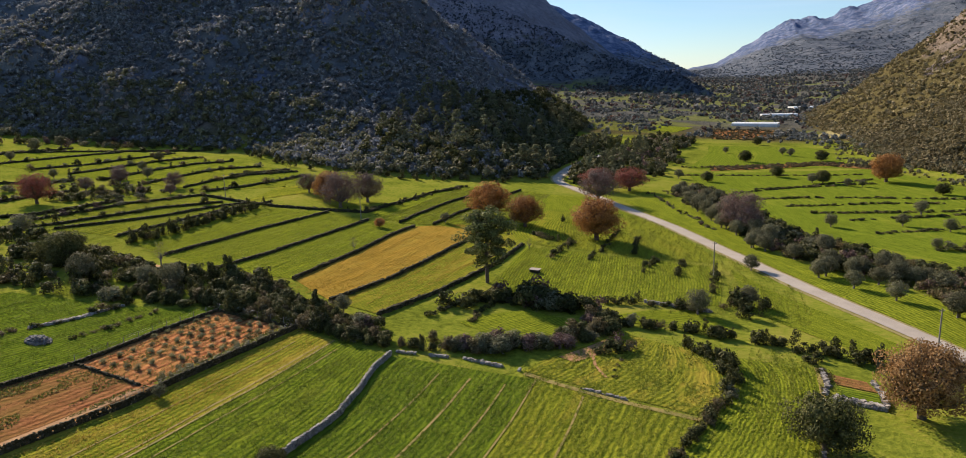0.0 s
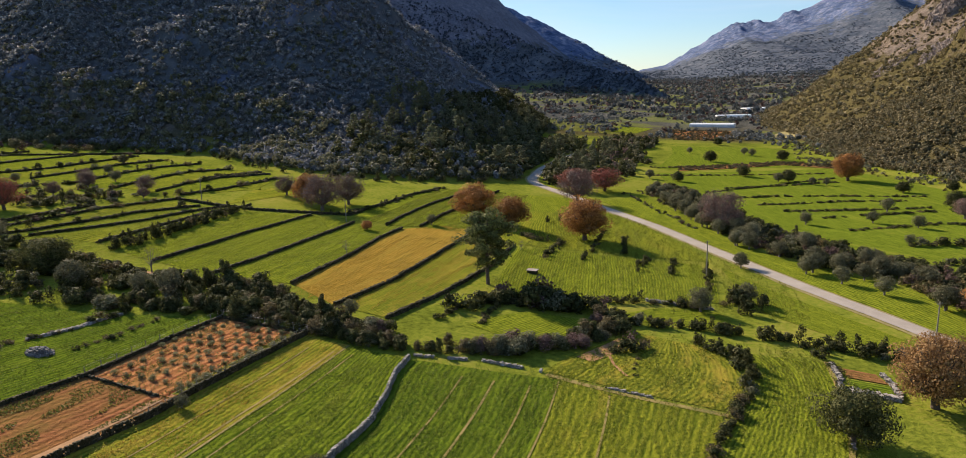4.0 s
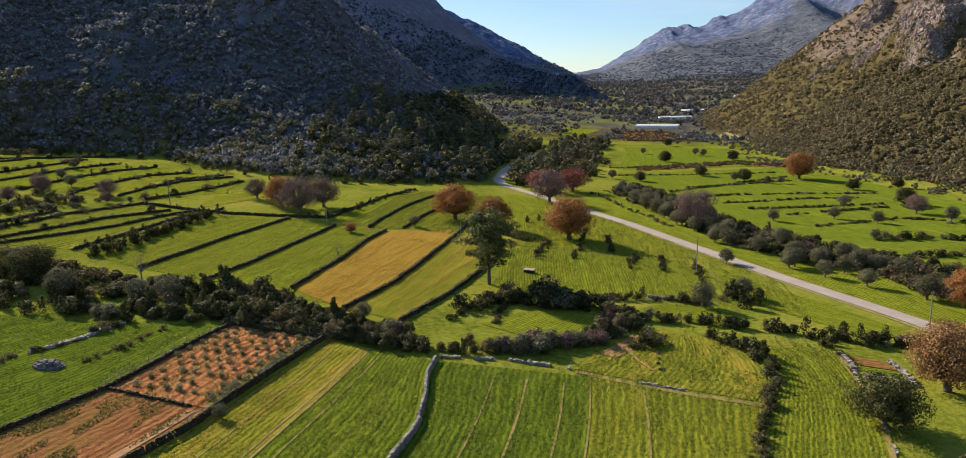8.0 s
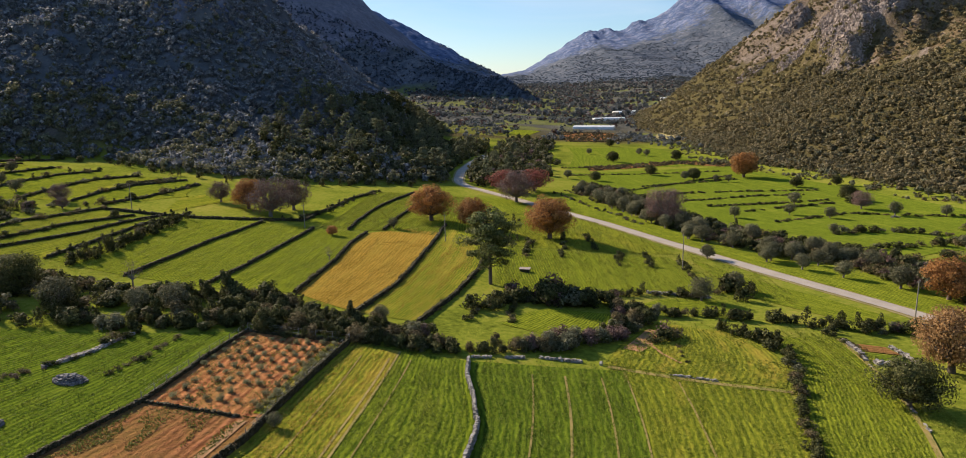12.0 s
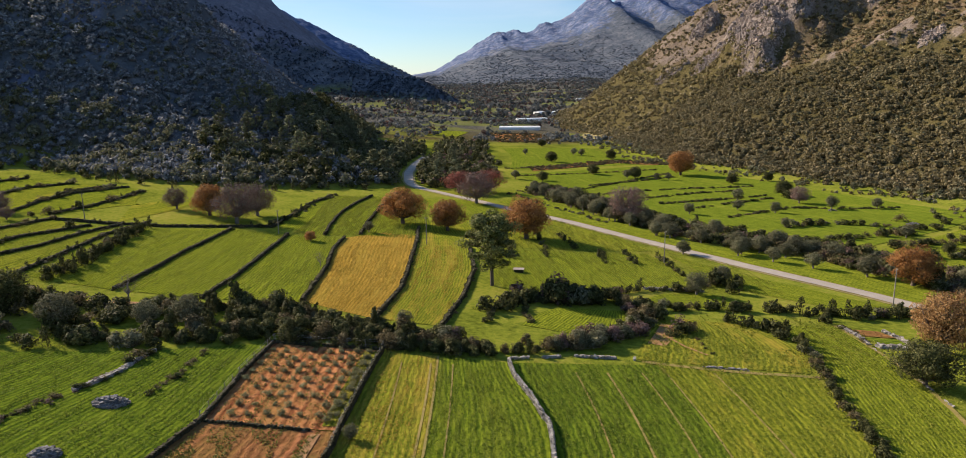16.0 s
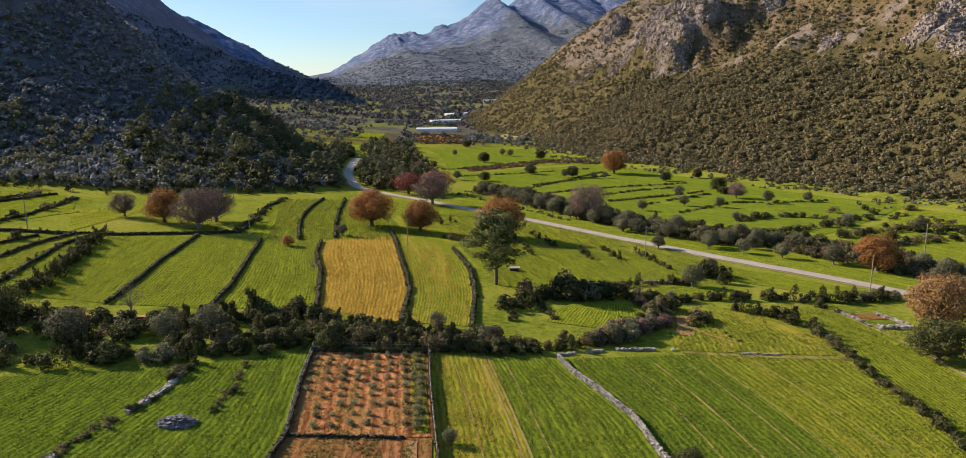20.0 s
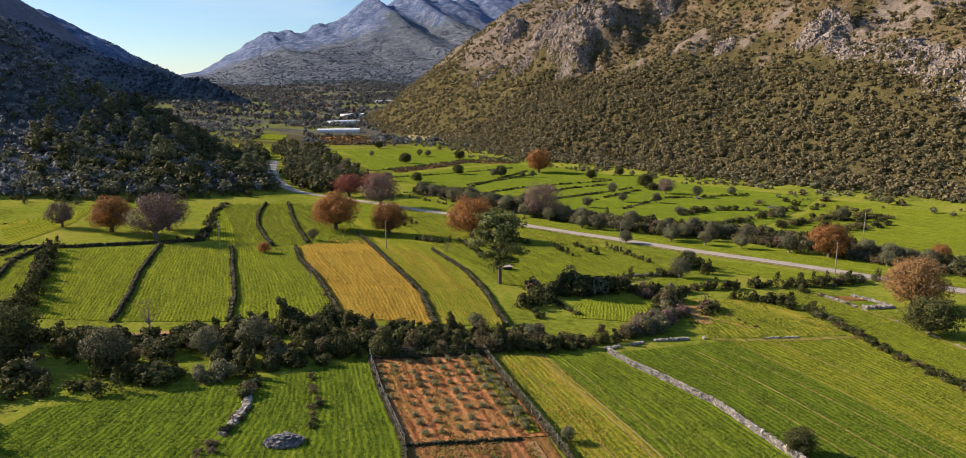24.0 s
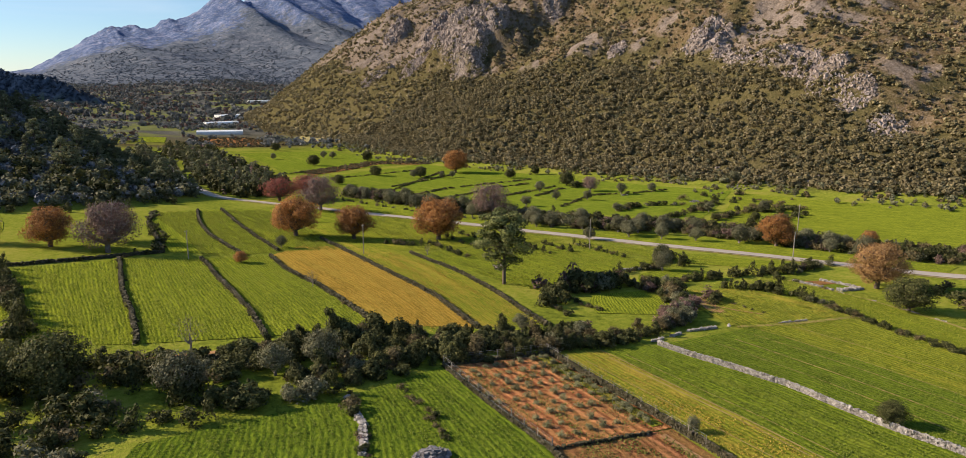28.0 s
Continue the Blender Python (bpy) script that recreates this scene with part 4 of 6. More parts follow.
# ---- shrubs ----
SHRUBS = {}
SHRUB_KINDS = {
    "evergreen": ("shrub", L_SHRUB, 0.15, "dense dark evergreen shrub in the hedge"),
    "grey": ("shrub", L_OLIVE, 0.13, "grey-green bushy wild olive in the hedge"),
    "brown": ("shrub", L_BRUSH, 0.12, "dry brownish scrub bush in the hedge"),
    "purple": ("shrub", L_TWIG, 0.12, "leafless purplish thicket bush"),
    "sapling": ("olive_sapling", L_SAPLING, 0.10, "young grey-green olive sapling in red tilled soil"),
    "juniper": ("juniper", L_SHRUB, 0.12, "upright dark green juniper in the hedge"),
}
shrub_r = np.random.default_rng(11)


FAR_SHRUBS = {}
near_count = 0


def shrub(x, y, w, h, kind="evergreen", thing=False):
    """A shrub; those of the inner hedges are things, the rest is gathered and joined at the end."""
    global near_count
    nm, mat, leaf, label = SHRUB_KINDS[kind]
    inner = -62 < x < 62 and -62 < y < 2 and near_count < 290
    if not thing and not inner:
        FAR_SHRUBS.setdefault(kind, []).append((x, y, w, h, shrub_r.uniform(0, 6.28)))
        return None
    near_count += not thing
    v = int(shrub_r.integers(0, 4))
    if (kind, v) not in SHRUBS:
        r = np.random.default_rng(v * 31 + len(kind))
        if kind == "juniper":
            lumps = np.array([(r.normal(0, 0.14), r.normal(0, 0.14), z, 0.42 * (1.05 - 0.75 * z)) for z in np.linspace(0.1, 0.95, 9)])
        else:
            lumps = np.array([(math.cos(a) * d, math.sin(a) * d, r.uniform(0.16, 0.72) * (1.1 - d), r.uniform(0.18, 0.30)) for a, d in zip(r.uniform(0, 6.28, 15), r.uniform(0, 0.42, 15))])
        lf = blob_leaves(r, 520, leaf * 0.5, lumps, flat=0.9, shell=0.35) if kind == "sapling" else blob_leaves(r, 1500, leaf * 0.34, lumps, flat=0.9, shell=0.35)
        stems = merge([limb((r.normal(0, 0.05), r.normal(0, 0.05), -0.1), l[:3], 0.03, 0.01, 4) for l in lumps[::3]])
        SHRUBS[kind, v] = (tri_mesh("branchwood", *stems, M_BARK), tri_mesh("foliage", *lf, mat))
    ob = new(nm)
    part("branchwood", SHRUBS[kind, v][0], ob), part("foliage", SHRUBS[kind, v][1], ob)
    ob.matrix_basis = Matrix.LocRotScale((x, y, gz(x, y) - 0.05), Euler((0, 0, shrub_r.uniform(0, 6.28))), (w, w * shrub_r.uniform(0.85, 1.15), h))
    return tagged(ob, label, "shrub", nm + "s in the hedges")


def mixed(weights):
    ks = list(weights)
    p = np.array([weights[k] for k in ks], float)
    return ks[int(shrub_r.choice(len(ks), p=p / p.sum()))]


def hedge(line, step, w, h, spread, weights, skip=0.0):
    for p in resample(line, step):
        if shrub_r.random() < skip:
            continue
        x, y = p + shrub_r.normal(0, spread, 2)
        s = shrub_r.uniform(0.65, 1.3)
        k = mixed(weights)
        shrub(x, y, w * s * (0.72 if k == "juniper" else 1), h * s * (1.12 if k == "juniper" else 1), k)


def thicket(left, right, n, w, h, weights):
    """Shrubs strewn between two lines."""
    a, b = resample(left, 1.0), resample(right, 1.0)
    for _ in range(n):
        t, u = shrub_r.random(), shrub_r.random()
        p = a[int(t * (len(a) - 1))] * (1 - u) + b[int(t * (len(b) - 1))] * u
        s = shrub_r.uniform(0.55, 1.35)
        k = mixed(weights)
        shrub(p[0], p[1], w * s * (0.72 if k == "juniper" else 1), h * s * (1.12 if k == "juniper" else 1), k)


MIX_A = {"evergreen": 7, "grey": 0.5, "brown": 1.5, "juniper": 3}
MIX_B = {"evergreen": 3, "grey": 3, "brown": 3, "purple": 1, "juniper": 1}
BAND_N = [(-117.6, -15), (-102.5, -12.7), (-82.1, -16.9), (-70.5, -20.8), (-55.8, -22.4), (-43.9, -20.8), (-35.1, -21.5), (-29.3, -27.1), (-17.6, -31.9), (-9.8, -33.9)]
BAND_S = [(-116.8, -35.2), (-99.4, -41.1), (-80.1, -41.1), (-65.8, -40), (-52.6, -39.2), (-41.5, -36.6), (-29.6, -37.3), (-19.7, -37.9), (-11.8, -39.5), (-3.8, -39.6)]
thicket(BAND_N, BAND_S, 300, 3.0, 2.6, MIX_A)
hedge(BAND_N, 1.5, 2.6, 2.2, 0.7, MIX_A)
hedge(BAND_S[1:], 1.9, 3.0, 2.5, 0.7, MIX_A)
hedge([(-50.9, -23), (-41, -22.3), (-33.2, -24.2)], 1.6, 4.0, 4.0, 1.0, {"evergreen": 3, "juniper": 1})
hedge([(-15.7, -37.5), (-5.8, -39.2), (1.6, -38.4), (7.9, -37.5)], 2.0, 2.0, 1.9, 0.8, MIX_A, 0.1)
# hedges round the sunken meadow
hedge([(6, -37), (11.8, -36.1), (18.6, -31.6), (23.3, -27.1), (27, -21.8)], 1.1, 3.0, 2.6, 1.1, MIX_B)
hedge([(4, -36.5), (8.9, -34.7), (12.7, -32.5)], 1.5, 2.8, 2.4, 0.8, {"purple": 3, "brown": 2})
hedge([(20.4, -28), (24.1, -23.5), (25.9, -18.2), (24.8, -12.8)], 1.3, 3.0, 2.8, 1.2, MIX_B)
hedge([(26.7, -14.6), (34.4, -15.2), (42.9, -14.9), (49.6, -16.4), (57.3, -17.8), (65.9, -19.3), (74.5, -20.8)], 1.0, 2.5, 2.3, 0.7, MIX_A)
hedge([(0.4, -15), (3.3, -10.4), (8.5, -9.9), (13.3, -10.4), (19, -9.2)], 0.8, 3.2, 3.0, 1.1, {"evergreen": 6, "brown": 1, "juniper": 1})
thicket([(7.5, -9), (24.6, -7.5)], [(9.5, -12.5), (24.8, -12.8)], 26, 3.8, 3.6, {"evergreen": 5, "purple": 1, "grey": 1})
hedge([(9.4, -8.1), (12.3, -6.9)], 1.2, 4.2, 4.6, 0.6, {"purple": 1})
hedge([(24.5, -4.1), (30.1, -2), (36.6, -1.9), (42.3, -2.7)], 1.1, 2.2, 1.8, 0.6, MIX_A)
hedge([(-2.5, -23.5), (-1.2, -16.7), (0.5, -12.3)], 1.0, 1.6, 1.2, 0.3, {"evergreen": 3, "brown": 2})
hedge([(4.5, -24.1), (4.6, -17.8), (5.1, -13.3)], 1.2, 1.3, 1.0, 0.3, {"evergreen": 3, "brown": 2})
for px, py, pw in ((4.5, -6.5, 4.2), (12.8, -33.5, 3.6), (29.8, -26.6, 3.2), (23.6, -8.5, 3.4), (20.5, -30.0, 3.0), (-8.5, -35.5, 3.0)):
    shrub(px, py, pw, pw * 1.0, "purple")
thicket([(45.6, 5.8), (54, 4)], [(45.2, -4.4), (53.6, -3.7)], 12, 3.2, 3.0, MIX_A)
# the hedge between the eastern fields
hedge([(39.5, -22.9), (42.9, -24.8), (45.4, -27.5)], 0.9, 2.6, 2.4, 0.5, {"evergreen": 3, "juniper": 1})
hedge([(46.1, -28.4), (46.9, -34), (45.6, -40.4)], 0.9, 2.5, 2.1, 0.5, MIX_A)
hedge([(45.2, -41.4), (43, -49.8), (40.1, -59.4), (38.7, -67.3), (33.9, -81.1)], 0.8, 1.7, 1.45, 0.35, {"evergreen": 5, "brown": 1}, 0.12)
hedge([(57.5, -22.3), (58.8, -27.8), (58.2, -33.2)], 1.6, 1.6, 1.3, 0.6, {"brown": 1, "evergreen": 1}, 0.2)
hedge([(59.2, -18.8), (68.8, -20.7), (76.2, -19), (82.2, -22.7)], 2.2, 2.4, 2.0, 1.2, MIX_B, 0.2)
thicket([(60.3, -61.8), (70.9, -48.4), (78.6, -43.2)], [(63.9, -67.8), (78.8, -56.5), (89.3, -48.9)], 22, 2.8, 2.4, MIX_A)
hedge([(27.4, -30), (29.6, -28.6)], 1.0, 2.2, 2.0, 0.3, {"evergreen": 1}), shrub(31.4, -27.3, 3.0, 2.6, "brown")
hedge([(31.2, -32.3), (30.4, -38.3)], 1.8, 1.0, 0.8, 0.2, {"evergreen": 1, "brown": 1})
# bushes on the field walls
hedge(T6, 1.1, 2.5, 3.0, 0.5, MIX_A, 0.05)
hedge(T7, 1.3, 1.5, 1.1, 0.4, MIX_A, 0.15)
hedge(T8, 1.6, 1.4, 1.0, 0.4, MIX_A, 0.25)
hedge(C1, 2.2, 1.6, 1.1, 0.6, MIX_A, 0.35)
hedge([(-55.3, 55.4), (-53.2, 77.2), (-52, 98.6), (-47.5, 119.6)], 2.0, 2.2, 1.6, 0.7, MIX_A, 0.2)
hedge([(-43.7, -40.8), (-44.9, -51.3), (-46.1, -56.2)], 1.3, 1.2, 0.9, 0.3, {"evergreen": 2, "brown": 3}, 0.2)
hedge([(-50.7, -40.7), (-52, -47.4)], 1.1, 1.8, 1.5, 0.4, MIX_A)
hedge([(-52.6, -50.3), (-55.6, -57.1), (-58.3, -63), (-61.1, -72.4), (-67, -84)], 0.6, 1.2, 0.8, 0.45, {"brown": 4, "purple": 2, "evergreen": 1}, 0.1)
hedge([(-80.4, -32.6), (-80.3, -44), (-76.1, -53.8)], 1.6, 2.4, 2.2, 0.9, MIX_A, 0.1)
thicket([(-98.9, -35.5), (-80.2, -45.9)], [(-97.1, -64.2), (-75.8, -51.7)], 26, 2.8, 2.5, MIX_B)
hedge(T2, 2.6, 1.0, 0.8, 0.3, {"evergreen": 2, "brown": 2}, 0.3), hedge(T3, 2.6, 1.0, 0.8, 0.3, {"evergreen": 2, "brown": 2}, 0.3)
hedge(T1[1:], 2.4, 1.1, 0.9, 0.3, {"evergreen": 2, "brown": 2}, 0.3)
for line in (T1, T2, T3, T4, T5, T9, T10):
    hedge(line, 0.9, 0.85, 0.6, 0.25, {"evergreen": 3, "brown": 3}, 0.15)
# bushes in the grass north of the pine
for line in ([(17.6, 63.7), (17.2, 42.3), (16, 27.2)], [(23.5, 56.1), (24.9, 39)], [(30.2, 33.7), (28.7, 21.2)], [(36.3, 34), (35.8, 22.3)], [(43.9, 29.8), (43.1, 10.1)], [(8.6, 44.8), (6.9, 26.6)]):
    hedge(line, 1.3, 1.8, 1.5, 0.4, MIX_A, 0.2)
hedge([(-3.1, 49.1), (2.3, 45.8), (7.7, 44.9)], 2.0, 2.6, 2.2, 0.6, MIX_A), hedge([(-0.5, 71.6), (4.6, 77.3), (9.8, 78.6)], 2.5, 2.0, 1.7, 0.6, MIX_A, 0.2)
# the roadside belt of olives and scrub
BELT_A = [(26.3, 151.6), (36.4, 127), (42.7, 106), (49.5, 77.9), (58, 53.9), (67.9, 39.8), (81.4, 28.4), (89.9, 5), (97.1, -17.7), (107.5, -38)]
BELT_B = [(35.5, 168.7), (50.3, 134.6), (55.6, 112.6), (59.7, 90.6), (73, 64.3), (86.8, 47.3), (97.1, 32.9), (103.3, 10), (109.6, -12.6), (124.4, -34.6)]
thicket(BELT_A, BELT_B, 800, 3.2, 2.8, {"evergreen": 5, "grey": 3, "brown": 3, "purple": 2, "juniper": 1})
hedge(BELT_B, 1.4, 3.0, 2.7, 1.3, {"evergreen": 5, "brown": 2, "grey": 1}, 0.1)
for _ in range(52):
    t, u = shrub_r.random(), shrub_r.uniform(-0.25, 0.7)
    a, b = resample(BELT_A, 1.0), resample(BELT_B, 1.0)
    p = a[int(t * (len(a) - 1))] * (1 - u) + b[int(t * (len(b) - 1))] * u
    plant("olive", p[0], p[1], shrub_r.uniform(4.2, 6.4))
for x, y in ((70.7, 23.9), (66.7, 33), (65, 31.1), (87, 25.8), (83.6, 31.5), (79.5, 40.1), (69.6, 57.5), (53.9, 63.1), (52.4, 58.6), (77, 17), (85, 8.5)):
    plant("olive", x, y, shrub_r.uniform(4.6, 6.4))
for line, sk in (([(19.5, 145.1), (32, 107.5), (43.9, 78.7)], 0.3), ([(23.8, 155.7), (37.4, 116.7), (48.6, 91.4)], 0.2)):
    hedge(line, 1.6, 1.6, 1.3, 0.8, MIX_B, sk)
# field edges beyond the belt
for line in ([(51, 143.9), (80.4, 158.6), (130.9, 167.1)], [(66.7, 133.7), (102.9, 150.9), (119.6, 154)], [(72.8, 120.3), (98, 129.4), (122.1, 138.3)], [(58.5, 173.1), (106.7, 201.3)], [(27.1, 234.5), (83.7, 261.3)], [(28, 205.1), (75.7, 220.8), (106.7, 231.3)], [(82.5, 108.3), (122.4, 132.1)], [(86.2, 88.1), (117.3, 107.1), (153.8, 99.4)], [(49.6, 159.4), (78.3, 187.1), (107.7, 214.7)]):
    hedge(line, 1.3, 2.0, 1.0, 0.4, {"evergreen": 3, "brown": 1}, 0.15)
for line in ([(97.5, 69.8), (113.8, 75.5), (127.8, 67.5)], [(92, 47.2), (127.8, 55.4)], [(101.1, 36.9), (134, 42.9)], [(106.1, 24), (142.7, 27.7)], [(120.6, 56.8), (133.8, 62.1)], [(132.8, 45.2), (152.1, 34.8)]):
    hedge(line, 2.0, 3.4, 2.4, 0.8, {"evergreen": 4, "brown": 2, "grey": 1}, 0.15)
thicket([(137.4, 14.3), (162.1, 45.1)], [(136.7, 76.9), (165.2, 83.7)], 26, 3.4, 2.4, {"evergreen": 4, "brown": 2})
hedge([(129.7, 131.2), (135.5, 132.3)], 2.0, 4.5, 3.4, 0.8, {"evergreen": 1})
# scrub strip along the foot of the near hill and among the western terraces
hedge([(-265.2, 143.1), (-206, 154.4), (-169.8, 158.3), (-136, 136.4), (-93.3, 123.9), (-63.3, 130.6), (-37.8, 145.1)], 3.0, 3.2, 2.6, 2.5, MIX_A, 0.2)
for line in (TA, TB, TC, TD, TG, TH, TI, TJ, TE, TF, TN, TK, TL, TM, TO):
    hedge(line, 1.3, 1.7, 1.1, 0.45, MIX_A, 0.12)
    hedge(line, 6.0, 3.0, 2.4, 0.8, MIX_B, 0.4)
thicket([(-262, 150), (-205, 158)], [(-290, 112), (-225, 138)], 45, 4.0, 3.6, MIX_B)
thicket([(-140, 38), (-128, 47)], [(-137, 34), (-125, 43)], 12, 3.2, 2.8, MIX_A)
thicket([(-170, 6.4), (-128.8, 25)], [(-172, 54.8), (-116.9, 57.8)], 80, 3.0, 2.4, MIX_B)


def join_far_shrubs():
    for kind, rows in FAR_SHRUBS.items():
        nm, mat, leaf, label = SHRUB_KINDS[kind]
        x, y, w, h, rot = np.array(rows).T
        z = ground_z(x, y) - 0.05
        chunks = []
        for v in range(4):
            r = np.random.default_rng(v * 13 + len(kind))
            if kind == "juniper":
                lumps = np.array([(r.normal(0, 0.14), r.normal(0, 0.14), q, 0.42 * (1.05 - 0.75 * q)) for q in np.linspace(0.1, 0.95, 9)])
            else:
                lumps = np.array([(math.cos(a) * d, math.sin(a) * d, r.uniform(0.16, 0.72) * (1.1 - d), r.uniform(0.18, 0.30)) for a, d in zip(r.uniform(0, 6.28, 13), r.uniform(0, 0.42, 13))])
            V, F = blob_leaves(r, 330, leaf * 0.52, lumps, flat=0.9, shell=0.4)
            k = np.arange(len(x)) % 4 == v
            if k.any():
                chunks.append(stamp(V, F, x[k], y[k], z[k], w[k], rot[k], (h / w)[k]))
        V, F = merge(chunks)
        tagged(new("hedge_scrub", tri_mesh("hedge_scrub", V, F, mat)), label.replace(" in the hedge", "") + " growing along walls and field edges", "scrub", kind="stuff")


join_far_shrubs()


# ---- walls ----
WALL_LABEL = "low dry-stone terrace wall overgrown with grass"
for i, line in enumerate((T1, T2, T3, T4, T5, T7, T8, TF, TE, T9, T10, C1, TA, TB, TC, TD, TG, TH, TI, TJ, TN, TK, TL, TM, TO)):
    stone_wall(line, 0.6, 0.75, 0.38, M_MOSSY, WALL_LABEL, 50 + i)
stone_wall(STONE_W, 0.52, 1.0, 0.24, M_STONE, "thick pale grey dry-stone rubble wall between green fields", 80, batter=0.10)
stone_wall([(-0.7, -41.5), (9, -40.1), (17.8, -41.2)], 0.55, 0.4, 0.30, M_STONE, "tumbled row of pale field stones", 81, gaps=0.5)
stone_wall([(27.2, -44.3), (37.6, -46.6), (41.6, -47.3)], 0.45, 0.4, 0.30, M_STONE, "tumbled row of pale field stones", 82, gaps=0.4)
stone_wall(PILE_W, 0.9, 0.55, 0.32, M_STONE, "broken rubble wall overgrown with dry scrub", 83, gaps=0.35)
stone_wall(ORCH_E, 0.36, 1.15, 0.24, M_MOSSY, "dark stone retaining wall along the orchard", 84, batter=0.03, sway=0.25)
stone_wall(ORCH_W, 0.4, 0.7, 0.25, M_MOSSY, "dark stone wall along the orchard", 85, batter=0.05, sway=0.25)
stone_wall([(-37.8, -63.7), (-31.3, -64.5), (-25.8, -65.3)], 0.4, 0.55, 0.32, M_MOSSY, "low stone wall dividing the tilled plots", 86)
stone_wall([(-35.4, -37.6), (-27.6, -38.4), (-19.5, -39.3)], 0.6, 0.6, 0.4, M_MOSSY, "low stone wall at the head of the orchard", 87)
stone_wall([(-71.6, -21.3), (-55.8, -22.9), (-43.9, -21.3)], 1.2, 0.9, 0.5, M_MOSSY, "mossy bank wall above the hedge", 88)
stone_wall([(0.7, -15.4), (3, -11.1), (8.5, -10.7)], 1.0, 1.2, 0.5, M_MOSSY, "curved stone wall round the sunken meadow", 89)
stone_wall([(59.2, -35.6), (62.3, -36.6), (64.8, -37.2)], 1.3, 0.7, 0.4, M_STONE, "pale rubble bank beside the small plot", 90)
stone_wall([(65, -36.6), (65.4, -31.5), (65.2, -28.3)], 0.6, 0.5, 0.35, M_STONE, "pale rubble edge of the small plot", 91)
stone_wall([(58.6, -25.9), (58.7, -31.4), (57.9, -35.1)], 0.8, 0.5, 0.38, M_STONE, "pale stones along the field edge", 92, gaps=0.3)
stone_wall([(31.4, -0.6), (36.6, -1.3), (43.2, -2.3)], 0.9, 0.5, 0.4, M_STONE, "pale stones along the grassy bank", 93, gaps=0.4)
stone_wall([(58, -35.1), (56.7, -46.2), (54.7, -57.6), (49.1, -74.4)], 0.5, 0.3, 0.36, M_STONE, "scattered stones along the field path", 94, gaps=0.6)
sheet("plot_bed", [(59.7, -26.9), (64.1, -28.3)], [(60, -30.5), (64.9, -31.9)], M_PLOT, 0.12, 1.0, "small bare red-brown garden plot", "plot")
sheet("plot_bed", [(59.8, -31.4), (64.7, -32.6)], [(59.7, -34.7), (64.6, -35.9)], M_DEEP, 0.12, 1.0, "small green vegetable plot", "plot")


def stone_pile(x, y, rx, ry, n, seed, label):
    r = np.random.default_rng(seed)
    a, d = r.uniform(0, 6.28, n), np.sqrt(r.random(n))
    X, Y = x + np.cos(a) * d * rx, y + np.sin(a) * d * ry
    V, F = stones_at(X, Y, ground_z(X, Y) + 0.15 + 0.75 * (1 - d ** 2) * r.random(n) ** 0.5, r.uniform(0.16, 0.40, n), r)
    return tagged(new("stone_pile", tri_mesh("stone_pile", V, F, M_HEAP)), label, "stones", kind="stuff")


stone_pile(-49.3, -59.5, 1.9, 1.3, 620, 5, "heap of pale grey field stones in the grass")
stone_pile(-50.4, -71.8, 1.5, 1.1, 420, 6, "small heap of grey field stones in the grass")
stone_pile(139.1, 71, 2.2, 1.6, 60, 7, "pale boulders in the grass"), stone_pile(129, 99.2, 1.8, 1.3, 24, 8, "pale boulders in the grass")

# ---- orchard ----
orch_r = np.random.default_rng(23)
for col in range(8):
    for row in range(9):
        u = (col + 0.45) / 8
        yy = -40.8 - row * 2.62
        x = (-35.6 - (-yy - 38) * 0.10) * (1 - u) + (-19.6 - (-yy - 39) * 0.11) * u + orch_r.normal(0, 0.15)
        if orch_r.random() < 0.06 or (col == 0 and row > 4):
            continue
        y = yy + orch_r.normal(0, 0.2)
        s = orch_r.uniform(0.85, 1.4) * (1.15 if col == 7 else 1)
        ob = shrub(x, y, s, s * 0.95, "sapling", True)
        ob.name = "olive_sapling"
        tagged(ob, "young grey-green olive sapling in red tilled soil", "sapling", "olive saplings in the orchard")
sheet("orchard_grass", [(-22, -40.2), (-23.2, -50.7), (-24.5, -64.4)], [(-20.1, -40.3), (-21.3, -50.7), (-22.8, -64.4)], M_MIX, 0.16, 1.2, "grassy strip along the orchard wall", "grass strip")

M_POST = earthy("weathered_post", [(0.3, (0.14, 0.12, 0.10)), (0.7, (0.32, 0.29, 0.25))], 5, 0.9)
M_WIRE = earthy("galvanised_wire", [(0.3, (0.25, 0.25, 0.25)), (0.7, (0.40, 0.40, 0.40))], 5, 0.5)


def fence(line, step, height, label):
    f = tagged(new("wire_fence"), label, "fence", "orchard fences")
    q = resample(line, step)
    me = tri_mesh("post", *limb((0, 0, -0.2), (0, 0, height), 0.055, 0.045, 6), M_POST)
    tops = []
    for x, y in q:
        z = gz(x, y)
        part("post", me, f, m=Matrix.Translation((x, y, z)))
        tops.append((x, y, z))
    for k in (0.45, 0.8, 0.98):
        V, F = merge([limb(np.add(a, (0, 0, height * k)), np.add(b, (0, 0, height * k)), 0.008, 0.008, 3) for a, b in zip(tops, tops[1:])])
        part("wire", tri_mesh("wire", V, F, M_WIRE), f)


